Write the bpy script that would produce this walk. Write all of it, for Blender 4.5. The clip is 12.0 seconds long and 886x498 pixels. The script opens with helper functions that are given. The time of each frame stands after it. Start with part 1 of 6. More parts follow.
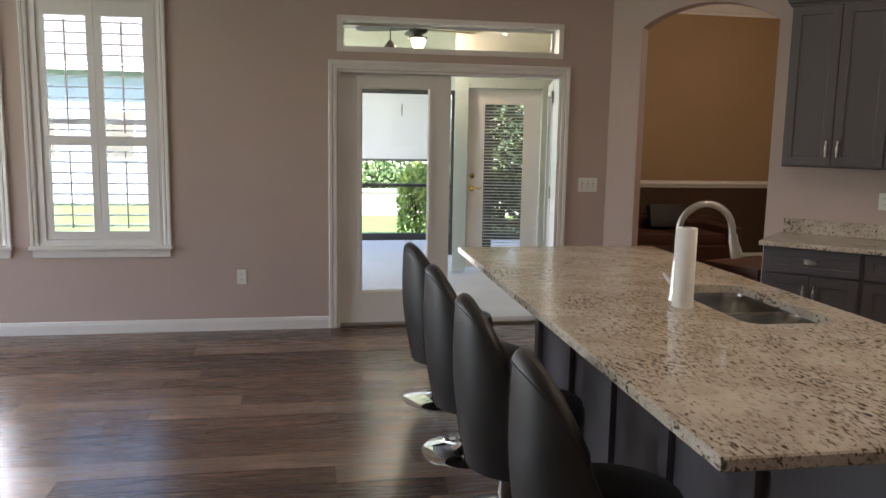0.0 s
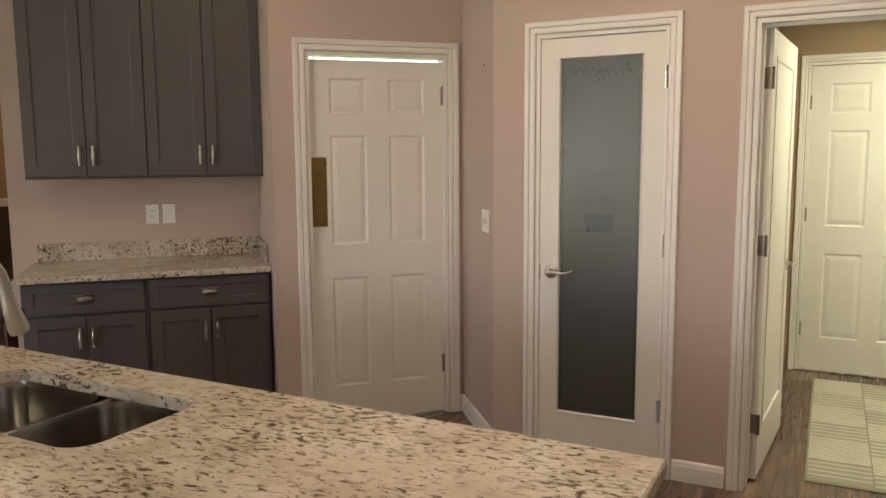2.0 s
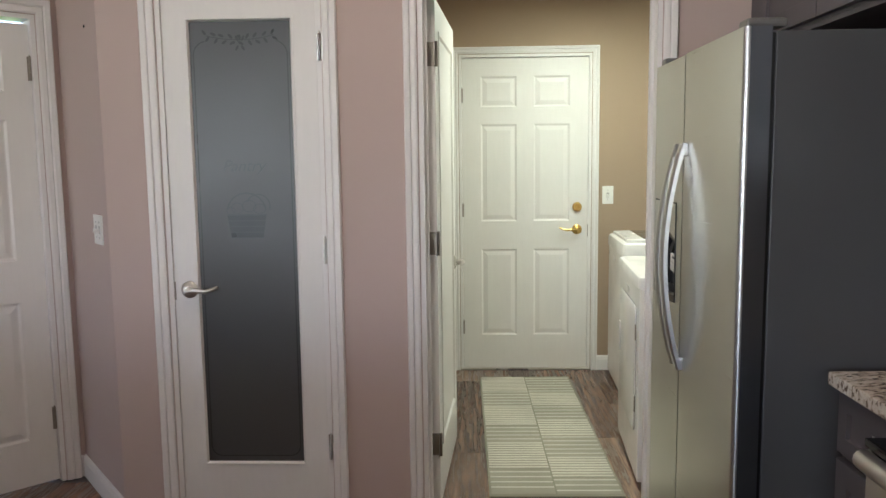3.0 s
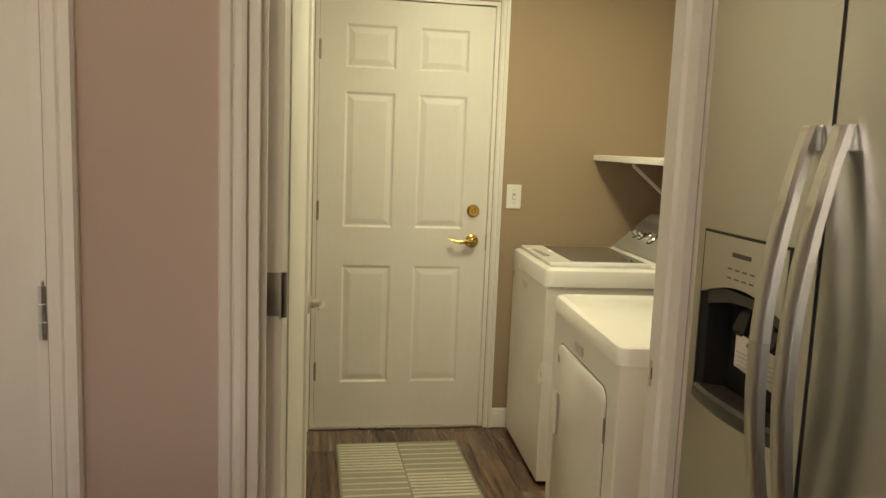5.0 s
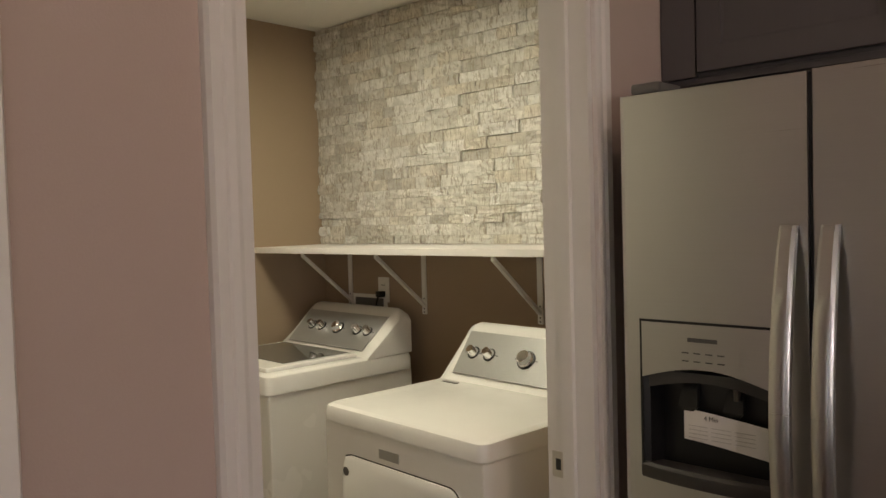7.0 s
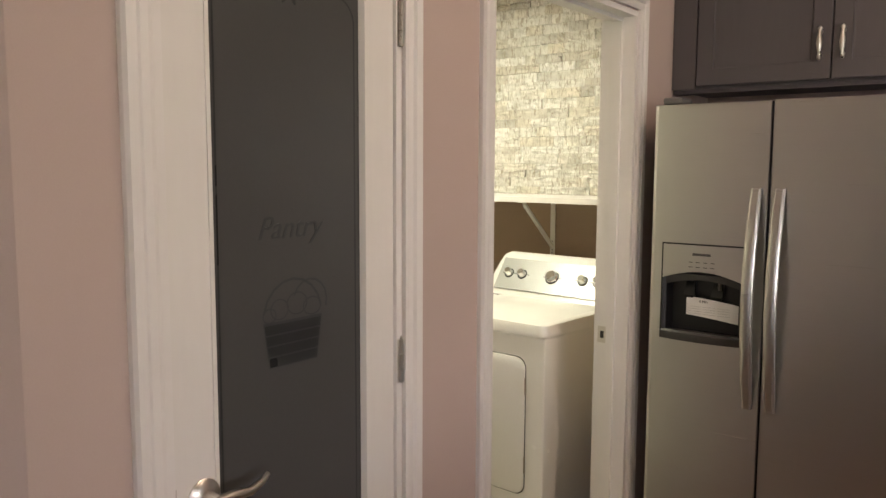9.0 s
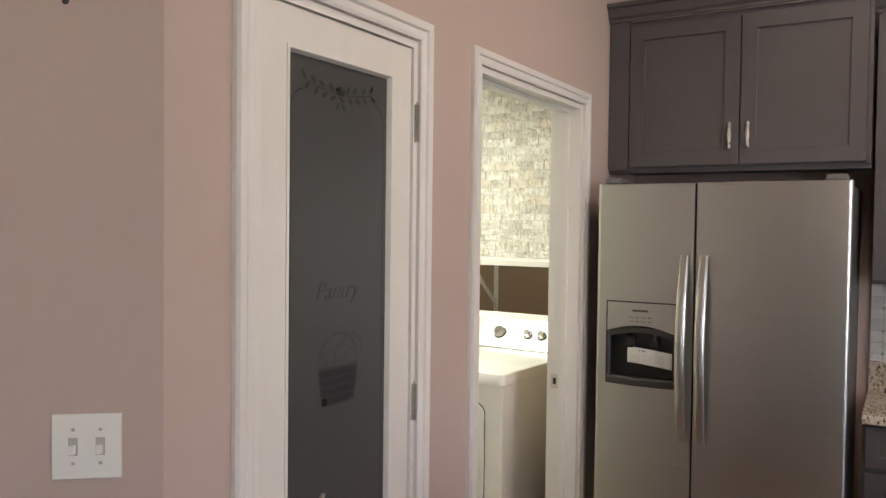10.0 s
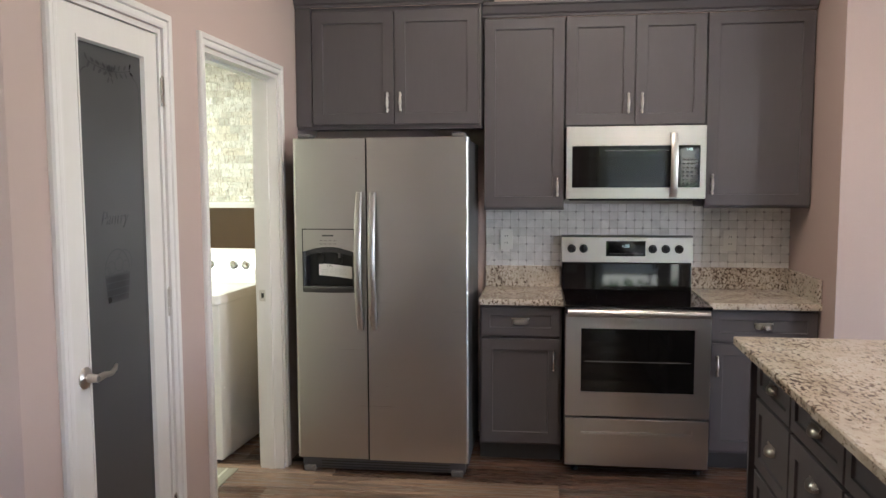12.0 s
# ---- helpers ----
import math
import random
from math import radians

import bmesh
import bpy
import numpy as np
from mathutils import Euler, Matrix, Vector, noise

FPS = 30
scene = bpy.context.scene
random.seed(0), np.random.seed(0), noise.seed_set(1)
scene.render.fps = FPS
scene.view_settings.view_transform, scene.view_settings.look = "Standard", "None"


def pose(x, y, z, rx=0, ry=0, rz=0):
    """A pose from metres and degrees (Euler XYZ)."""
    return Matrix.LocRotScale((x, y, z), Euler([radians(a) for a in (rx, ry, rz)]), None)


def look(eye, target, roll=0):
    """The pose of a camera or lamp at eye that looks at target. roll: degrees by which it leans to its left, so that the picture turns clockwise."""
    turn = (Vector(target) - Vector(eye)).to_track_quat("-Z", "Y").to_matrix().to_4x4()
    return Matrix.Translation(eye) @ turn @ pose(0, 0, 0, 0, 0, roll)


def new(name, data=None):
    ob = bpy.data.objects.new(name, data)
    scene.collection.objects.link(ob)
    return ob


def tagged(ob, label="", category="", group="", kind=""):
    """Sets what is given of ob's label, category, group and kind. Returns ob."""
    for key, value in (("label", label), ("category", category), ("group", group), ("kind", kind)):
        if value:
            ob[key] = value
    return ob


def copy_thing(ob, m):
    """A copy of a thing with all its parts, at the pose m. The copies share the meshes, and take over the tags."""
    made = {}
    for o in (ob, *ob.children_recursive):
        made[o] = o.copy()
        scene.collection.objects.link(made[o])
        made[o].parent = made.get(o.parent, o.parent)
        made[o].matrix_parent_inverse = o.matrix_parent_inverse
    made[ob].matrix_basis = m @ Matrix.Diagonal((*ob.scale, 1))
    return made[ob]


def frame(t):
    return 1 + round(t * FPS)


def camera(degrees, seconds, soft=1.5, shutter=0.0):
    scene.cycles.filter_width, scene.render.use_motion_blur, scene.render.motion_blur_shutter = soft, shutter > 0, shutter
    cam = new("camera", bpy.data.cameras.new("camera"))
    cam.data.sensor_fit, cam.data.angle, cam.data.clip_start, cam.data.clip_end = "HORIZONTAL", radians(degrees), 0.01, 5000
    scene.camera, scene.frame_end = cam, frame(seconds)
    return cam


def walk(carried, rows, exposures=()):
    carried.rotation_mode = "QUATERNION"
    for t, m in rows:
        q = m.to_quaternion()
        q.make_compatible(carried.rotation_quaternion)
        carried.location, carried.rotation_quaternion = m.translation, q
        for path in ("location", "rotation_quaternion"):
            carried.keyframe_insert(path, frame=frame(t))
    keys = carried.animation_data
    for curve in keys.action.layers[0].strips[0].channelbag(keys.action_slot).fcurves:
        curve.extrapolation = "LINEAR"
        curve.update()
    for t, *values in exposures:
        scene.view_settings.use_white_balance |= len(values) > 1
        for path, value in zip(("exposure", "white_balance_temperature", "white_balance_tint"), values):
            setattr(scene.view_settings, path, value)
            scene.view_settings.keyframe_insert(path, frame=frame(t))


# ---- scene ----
cam = camera(58.8, 12.0)
PATH = [
    (0, (0.84, 1.296, 1.545), (1.191, 3.244, 1.259), 1.0),
    (0.5, (0.89, 1.602, 1.539), (1.607, 3.452, 1.284), 0.8),
    (1, (1.027, 1.893, 1.543), (2.115, 3.556, 1.318), 1.3),
    (1.5, (1.162, 2.19, 1.523), (2.653, 3.503, 1.298), -0.1),
    (2, (1.341, 2.386, 1.508), (3.114, 3.278, 1.262), -0.4),
    (2.5, (1.641, 2.5, 1.425), (3.573, 2.973, 1.209), 0.0),
    (3, (1.99, 2.538, 1.425), (3.975, 2.605, 1.191), -0.7),
    (3.5, (2.357, 2.515, 1.411), (4.336, 2.387, 1.154), -0.8),
    (3.7, (2.512, 2.485, 1.421), (4.487, 2.31, 1.161), -0.4),
    (5.3, (3.575, 2.707, 1.407), (5.514, 2.295, 1.136), 3.2),
    (5.5, (3.654, 2.792, 1.416), (5.567, 2.276, 1.144), 3.1),
    (6, (3.815, 2.964, 1.475), (5.602, 2.1, 1.224), 1.5),
    (6.5, (3.954, 3.096, 1.518), (5.53, 1.868, 1.444), -0.2),
    (7, (3.979, 3.314, 1.481), (5.349, 1.859, 1.408), -1.6),
    (7.5, (3.95, 3.627, 1.411), (5.291, 2.176, 1.103), -1.4),
    (7.7, (3.955, 3.741, 1.408), (5.298, 2.295, 1.086), -1.2),
    (9.3, (3.746, 4.545, 1.537), (4.89, 2.91, 1.391), 0.7),
    (9.5, (3.758, 4.63, 1.544), (4.85, 2.958, 1.441), 0.9),
    (10, (3.766, 4.86, 1.556), (4.787, 3.141, 1.495), 0.7),
    (10.5, (3.729, 5.101, 1.55), (4.584, 3.295, 1.48), 0.5),
    (11, (3.701, 5.277, 1.55), (4.333, 3.381, 1.471), -0.1),
    (11.5, (3.643, 5.494, 1.546), (4.015, 3.532, 1.44), -0.4),
    (12, (3.579, 5.749, 1.516), (3.826, 3.772, 1.34), -0.2),
]
EXPOSURES = [
    (0.0, 2.68, 6500, 18), (0.5, 2.76, 7100, 20), (1.0, 2.91, 7900, 22), (1.5, 2.96, 8800, 21), (2.0, 2.95, 7350, 19), (2.5, 2.82, 6200, 18), (3.0, 2.86, 5900, 19),
    (3.5, 2.82, 5900, 18), (5.3, 2.25, 8700, 18), (6.0, 2.11, 8800, 22), (6.5, 1.95, 8100, 25), (7.0, 1.98, 7200, 28), (7.5, 2.20, 8000, 25), (9.5, 2.92, 6600, 24), (10.5, 3.06, 6250, 20), (12.0, 3.33, 5950, 18),
]
walk(cam, [(t, look(eye, target, roll)) for t, eye, target, roll in PATH], EXPOSURES)

# ---- world and light ----
world = bpy.data.worlds.new("world")
scene.world = world
world.use_nodes = True
wn = world.node_tree.nodes
sky = wn.new("ShaderNodeTexSky")
sky.sky_type = "NISHITA"
sky.sun_disc = False
sky.sun_elevation = radians(58)
sky.sun_rotation = radians(200)
world.node_tree.links.new(sky.outputs[0], wn["Background"].inputs[0])
wn["Background"].inputs[1].default_value = 0.15


def lamp(name, kind, m, power, color, size=0.2, size_y=None, angle=None):
    data = bpy.data.lights.new(name, kind)
    data.energy, data.color = power, color
    if kind == "AREA":
        data.size = size
        if size_y:
            data.shape, data.size_y = "RECTANGLE", size_y
    elif kind == "SUN":
        data.angle = radians(angle)
    else:
        data.shadow_soft_size = size
    ob = new(name, data)
    ob.matrix_world = m
    return ob


lamp("sun", "SUN", look((0, 0, 10), (3.4, 6.0, 0)), 5.0, (1.0, 0.95, 0.87), angle=0.5)
DAY = (0.93, 0.97, 1.0)
WARM = (1.0, 0.84, 0.64)
# area lamp added in an unseen west opening, standing in for daylight
lamp("west_daylight_fill", "AREA", look((-5.05, 5.4, 1.50), (2.0, 2.6, 1.1)), 13.5, DAY, 3.2, 1.8)

# daylight behind the shutters of the second north window
lamp("window_daylight", "AREA", look((-1.835, 7.70, 1.62), (-0.6, 4.0, 1.1)), 19.0, DAY, 0.95, 1.75)

# ---- materials ----


def ramp(nt, fac, stops):
    n = nt.nodes.new("ShaderNodeValToRGB")
    while len(n.color_ramp.elements) < len(stops):
        n.color_ramp.elements.new(0.5)
    for e, (p, c) in zip(n.color_ramp.elements, stops):
        e.position, e.color = p, (*c, 1)
    nt.links.new(fac, n.inputs[0])
    return n.outputs[0]


def mix(nt, kind, fac, a, b):
    n = nt.nodes.new("ShaderNodeMix")
    n.data_type, n.blend_type = "RGBA", kind
    for sock, v in ((n.inputs[0], fac), (n.inputs[6], a), (n.inputs[7], b)):
        if isinstance(v, bpy.types.NodeSocket):
            nt.links.new(v, sock)
        else:
            sock.default_value = v if isinstance(v, (int, float)) else (*v, 1)
    return n.outputs[2]


def noise_tex(nt, co, scale, detail=4.0, rough=0.55, stretch=None, turn=None, dist=0.0):
    if stretch or turn:
        mp = nt.nodes.new("ShaderNodeMapping")
        if stretch:
            mp.inputs["Scale"].default_value = stretch
        if turn:
            mp.inputs["Rotation"].default_value = [radians(a) for a in turn]
        nt.links.new(co, mp.inputs[0])
        co = mp.outputs[0]
    n = nt.nodes.new("ShaderNodeTexNoise")
    n.inputs["Scale"].default_value = scale
    n.inputs["Detail"].default_value = detail
    n.inputs["Roughness"].default_value = rough
    n.inputs["Distortion"].default_value = dist
    nt.links.new(co, n.inputs["Vector"])
    return n.outputs["Fac"]


def material(name, color, rough=0.5, metal=0.0, spec=0.5):
    m = bpy.data.materials.new(name)
    m.use_nodes = True
    b = m.node_tree.nodes["Principled BSDF"]
    b.inputs["Base Color"].default_value = (*color, 1)
    b.inputs["Roughness"].default_value = rough
    b.inputs["Metallic"].default_value = metal
    b.inputs["Specular IOR Level"].default_value = spec
    m.diffuse_color = (*color, 1)
    return m


def position(nt):
    return nt.nodes.new("ShaderNodeNewGeometry").outputs["Position"]


def object_co(nt):
    return nt.nodes.new("ShaderNodeTexCoord").outputs["Object"]


def bump(m, height, strength=0.2, distance=0.002):
    nt = m.node_tree
    n = nt.nodes.new("ShaderNodeBump")
    n.inputs["Strength"].default_value = strength
    n.inputs["Distance"].default_value = distance
    nt.links.new(height, n.inputs["Height"])
    nt.links.new(n.outputs[0], nt.nodes["Principled BSDF"].inputs["Normal"])


def surface(name, color, rough=0.5, metal=0.0, var=0.12, scale=3.0, grain=120.0, relief=0.1, distance=0.001, spec=0.5, stretch=None):
    """A surface whose tone wanders at a large and a small scale, with a fine relief."""
    m = material(name, color, rough, metal, spec)
    nt = m.node_tree
    co = position(nt)
    big, fine = noise_tex(nt, co, scale, 3), noise_tex(nt, co, grain, 2, stretch=stretch)
    dark, light = [max(0, c * (1 - var)) for c in color], [min(1, c * (1 + var)) for c in color]
    a = ramp(nt, big, [(0.3, dark), (0.7, light)])
    g = ramp(nt, fine, [(0.3, [1 - var * 0.7] * 3), (0.7, [1.0] * 3)])
    out = mix(nt, "MULTIPLY", 1.0, a, g)
    nt.links.new(out, nt.nodes["Principled BSDF"].inputs["Base Color"])
    r = ramp(nt, big, [(0.3, [max(0, rough - 0.05)] * 3), (0.7, [min(1, rough + 0.06)] * 3)])
    nt.links.new(r, nt.nodes["Principled BSDF"].inputs["Roughness"])
    if relief:
        bump(m, fine, relief, distance)
    return m


WALL = surface("mauve_beige_paint", (0.50, 0.395, 0.355), 0.75, var=0.03, scale=1.2, grain=260, relief=0.25, distance=0.0008, spec=0.3)
TAN = surface("tan_paint", (0.36, 0.245, 0.135), 0.8, var=0.04, scale=1.2, grain=240, relief=0.25, distance=0.0008, spec=0.3)
DARKBROWN = surface("dark_brown_paint", (0.075, 0.042, 0.026), 0.7, var=0.06, relief=0.2, spec=0.3)
LAUNDRY = surface("taupe_paint", (0.36, 0.265, 0.185), 0.78, var=0.03, scale=1.2, grain=260, relief=0.25, distance=0.0008, spec=0.3)
CEIL = surface("ceiling_paint", (0.78, 0.76, 0.72), 0.9, var=0.03, grain=90, relief=0.5, distance=0.002, spec=0.2)
WHITE = surface("white_trim_paint", (0.76, 0.735, 0.71), 0.42, var=0.025, grain=60, relief=0.05)
DOORWHITE = surface("white_door_paint", (0.74, 0.715, 0.68), 0.45, var=0.03, scale=2, grain=60, relief=0.06, stretch=(1, 1, 0.15))
PLASTIC = surface("white_plastic", (0.78, 0.77, 0.73), 0.35, var=0.02, relief=0)
DARKSLOT = material("dark_slot", (0.02, 0.02, 0.02), 0.6)
CAB = surface("grey_cabinet_paint", (0.088, 0.079, 0.084), 0.45, var=0.06, scale=2, grain=70, relief=0.06, stretch=(1, 1, 0.12))
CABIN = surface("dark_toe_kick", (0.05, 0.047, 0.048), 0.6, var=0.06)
NICKEL = surface("satin_nickel", (0.62, 0.58, 0.53), 0.28, 1.0, var=0.05, relief=0)
BRONZE = surface("dark_nickel_hinge", (0.30, 0.26, 0.22), 0.38, 1.0, var=0.08, relief=0)
BRASS = surface("polished_brass", (0.80, 0.55, 0.20), 0.18, 1.0, var=0.05, relief=0)
AGEDBRASS = surface("aged_brass_plate", (0.42, 0.30, 0.13), 0.3, 1.0, var=0.12, scale=8)
CHROME = material("chrome", (0.86, 0.86, 0.87), 0.06, 1.0)
LEATHER = surface("black_leather", (0.026, 0.0235, 0.0215), 0.44, var=0.15, scale=6, grain=420, relief=0.35, distance=0.0008)
SEAM = material("stitched_seam", (0.012, 0.011, 0.010), 0.6)
BLACK = surface("black_plastic", (0.007, 0.007, 0.0075), 0.4, var=0.05, relief=0)
BLACKGLASS = material("black_glass", (0.0025, 0.0025, 0.003), 0.04, 0.0, 0.4)
WINDOWGLASS = material("dark_oven_glass", (0.0045, 0.0042, 0.004), 0.05, 0.0, 0.35)
LIDGLASS = material("grey_lid_glass", (0.12, 0.115, 0.105), 0.05)
FRIDGESIDE = surface("dark_grey_painted_steel", (0.070, 0.069, 0.073), 0.42, var=0.04, grain=500, relief=0.1, distance=0.0004)
SLOTGREY = material("pale_grey_plastic", (0.42, 0.41, 0.39), 0.5)
GREYPLASTIC = surface("grey_plastic", (0.13, 0.125, 0.12), 0.35, var=0.04, relief=0)
DISPGREY = surface("dark_dispenser_plastic", (0.045, 0.042, 0.040), 0.32, var=0.05, relief=0)
APPLIANCE = surface("white_enamel", (0.80, 0.79, 0.76), 0.22, var=0.015, relief=0)
CONSOLE = surface("silver_console", (0.42, 0.42, 0.41), 0.35, 0.5, var=0.04, relief=0)
PAPER = surface("paper", (0.80, 0.79, 0.76), 0.8, var=0.03, relief=0)
INK = material("grey_ink", (0.10, 0.10, 0.10), 0.7)
TOWEL = surface("paper_towel", (0.82, 0.80, 0.77), 0.9, var=0.03, grain=200, relief=0.4)
GROUT = surface("grout", (0.50, 0.47, 0.43), 0.85, var=0.06)
DOT = surface("grey_dot_tile", (0.38, 0.37, 0.355), 0.4, var=0.15)
RUGBASE = surface("grey_green_rug", (0.285, 0.275, 0.215), 0.95, var=0.12, grain=300, relief=0.6, distance=0.003, spec=0.1)
RUGMID = surface("beige_grey_rug", (0.34, 0.325, 0.26), 0.95, var=0.10, grain=300, relief=0.6, distance=0.003, spec=0.1)
RUGCREAM = surface("cream_rug", (0.60, 0.57, 0.49), 0.95, var=0.08, grain=300, relief=0.6, distance=0.003, spec=0.1)
SOFA = surface("brown_leather_sofa", (0.060, 0.022, 0.014), 0.4, var=0.2, scale=5, grain=200, relief=0.3)
SAGE = surface("sage_paint", (0.50, 0.56, 0.49), 0.6, var=0.04, relief=0.1)
CREAM = surface("cream_stucco", (0.76, 0.76, 0.65), 0.85, var=0.05, grain=80, relief=0.6, distance=0.003)
CONCRETE = surface("concrete", (0.48, 0.47, 0.44), 0.8, var=0.1, scale=1.5, grain=60, relief=0.3)
DARKFRAME = surface("bronze_frame", (0.03, 0.027, 0.024), 0.5, var=0.05)
SHADE = surface("white_shade_cloth", (0.78, 0.78, 0.76), 0.9, var=0.03, grain=400, relief=0.2)
FANWOOD = surface("fan_wood", (0.42, 0.25, 0.11), 0.45, var=0.15, grain=40, relief=0.1)
HOUSEBLUE = surface("blue_grey_siding", (0.30, 0.34, 0.40), 0.7, var=0.08, relief=0.2)
ROOF = surface("grey_shingles", (0.12, 0.11, 0.11), 0.9, var=0.2, grain=30, relief=0.5)
SLATBLIND = surface("blind_slat", (0.70, 0.69, 0.63), 0.6, var=0.03)
BARK = surface("bark", (0.10, 0.075, 0.05), 0.9, var=0.2, grain=30, relief=0.7)


def metal_brushed(name, color, rough, vertical=False):
    m = material(name, color, rough, 1.0)
    nt = m.node_tree
    co = position(nt)
    st = (1, 1, 0.006) if vertical else (0.004, 0.004, 1)
    f = noise_tex(nt, co, 420, 2, 0.5, stretch=st)
    big = noise_tex(nt, co, 1.6, 2)
    c = mix(nt, "MULTIPLY", 1.0, ramp(nt, f, [(0.25, [v * 0.965 for v in color]), (0.75, color)]), ramp(nt, big, [(0.3, (0.94,) * 3), (0.7, (1,) * 3)]))
    nt.links.new(c, nt.nodes["Principled BSDF"].inputs["Base Color"])
    r = ramp(nt, f, [(0.2, [rough - 0.02] * 3), (0.8, [rough + 0.03] * 3)])
    nt.links.new(r, nt.nodes["Principled BSDF"].inputs["Roughness"])
    bump(m, f, 0.015, 0.0003)
    return m


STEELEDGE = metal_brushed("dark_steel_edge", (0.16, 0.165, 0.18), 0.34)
STEELRANGE = metal_brushed("bright_stainless_steel", (0.64, 0.615, 0.585), 0.31)
STEEL = metal_brushed("brushed_stainless_steel", (0.58, 0.565, 0.545), 0.29)
SINKSTEEL = metal_brushed("sink_steel", (0.40, 0.375, 0.35), 0.19)


def granite():
    m = material("speckled_granite", (0.6, 0.53, 0.44), 0.12)
    nt = m.node_tree
    co = position(nt)
    cloud = noise_tex(nt, co, 7, 4)
    base = ramp(nt, cloud, [(0.25, (0.41, 0.35, 0.275)), (0.5, (0.54, 0.48, 0.40)), (0.75, (0.63, 0.59, 0.52))])
    grey = noise_tex(nt, co, 42, 4, stretch=(1, 0.55, 1), turn=(0, 0, 35))
    base = mix(nt, "MIX", ramp(nt, grey, [(0.56, (0,) * 3), (0.66, (0.75,) * 3)]), base, (0.34, 0.30, 0.25))
    drift = noise_tex(nt, co, 2.2, 2)
    fl = noise_tex(nt, co, 70, 4, 0.6, stretch=(1.25, 0.52, 1), turn=(0, 0, 40), dist=0.6)
    add = nt.nodes.new("ShaderNodeMath")
    add.operation = "MULTIPLY_ADD"
    nt.links.new(drift, add.inputs[0])
    add.inputs[1].default_value = 0.337
    nt.links.new(fl, add.inputs[2])
    base = mix(nt, "MIX", ramp(nt, add.outputs[0], [(0.675, (0,) * 3), (0.755, (0.6,) * 3)]), base, (0.25, 0.19, 0.135))
    base = mix(nt, "MIX", ramp(nt, add.outputs[0], [(0.748, (0,) * 3), (0.805, (1,) * 3)]), base, (0.095, 0.066, 0.048))
    speck = noise_tex(nt, co, 170, 2)
    base = mix(nt, "MIX", ramp(nt, speck, [(0.66, (0,) * 3), (0.72, (0.7,) * 3)]), base, (0.20, 0.15, 0.11))
    nt.links.new(base, nt.nodes["Principled BSDF"].inputs["Base Color"])
    return m


GRANITE = granite()


def plank_wood():
    m = material("dark_vinyl_plank", (0.1, 0.07, 0.05), 0.34)
    nt = m.node_tree
    co = object_co(nt)
    info = nt.nodes.new("ShaderNodeObjectInfo")
    off = nt.nodes.new("ShaderNodeVectorMath")
    off.operation = "MULTIPLY_ADD"
    off.inputs[1].default_value = (37.0, 53.0, 29.0)
    nt.links.new(info.outputs["Random"], off.inputs[0])
    nt.links.new(co, off.inputs[2])
    co = off.outputs[0]
    grain = noise_tex(nt, co, 9, 6, 0.65, stretch=(0.35, 5.5, 1), dist=0.5)
    fine = noise_tex(nt, co, 60, 3, 0.6, stretch=(0.08, 1.6, 1))
    tone = ramp(nt, info.outputs["Random"], [(0.0, (0.070, 0.041, 0.030)), (0.4, (0.120, 0.073, 0.053)), (0.75, (0.165, 0.106, 0.078)), (0.97, (0.225, 0.158, 0.120))])
    g = ramp(nt, grain, [(0.30, (0.30, 0.26, 0.24)), (0.47, (0.85,) * 3), (0.68, (2.2, 2.12, 1.98))])
    c = mix(nt, "MULTIPLY", 1.0, tone, g)
    c = mix(nt, "MULTIPLY", 1.0, c, ramp(nt, fine, [(0.3, (0.75,) * 3), (0.7, (1.05,) * 3)]))
    nt.links.new(c, nt.nodes["Principled BSDF"].inputs["Base Color"])
    r = ramp(nt, grain, [(0.3, (0.32,) * 3), (0.7, (0.21,) * 3)])
    nt.links.new(r, nt.nodes["Principled BSDF"].inputs["Roughness"])
    bump(m, grain, 0.35, 0.0022)
    return m


PLANK = plank_wood()


def random_tone(name, stops, rough, grain=30.0, stretch=None, relief=0.3, distance=0.003, strong=0.25, joined=False):
    """Pieces whose tone differs from one to the next; joined: pieces that share one mesh."""
    m = material(name, stops[0][1], rough)
    nt = m.node_tree
    info = nt.nodes.new("ShaderNodeNewGeometry" if joined else "ShaderNodeObjectInfo")
    tone = ramp(nt, info.outputs["Random Per Island" if joined else "Random"], stops)
    f = noise_tex(nt, position(nt), grain, 5, 0.6, stretch=stretch, dist=0.8)
    c = mix(nt, "MULTIPLY", 1.0, tone, ramp(nt, f, [(0.3, (1 - strong,) * 3), (0.65, (1.05,) * 3)]))
    nt.links.new(c, nt.nodes["Principled BSDF"].inputs["Base Color"])
    bump(m, f, relief, distance)
    return m




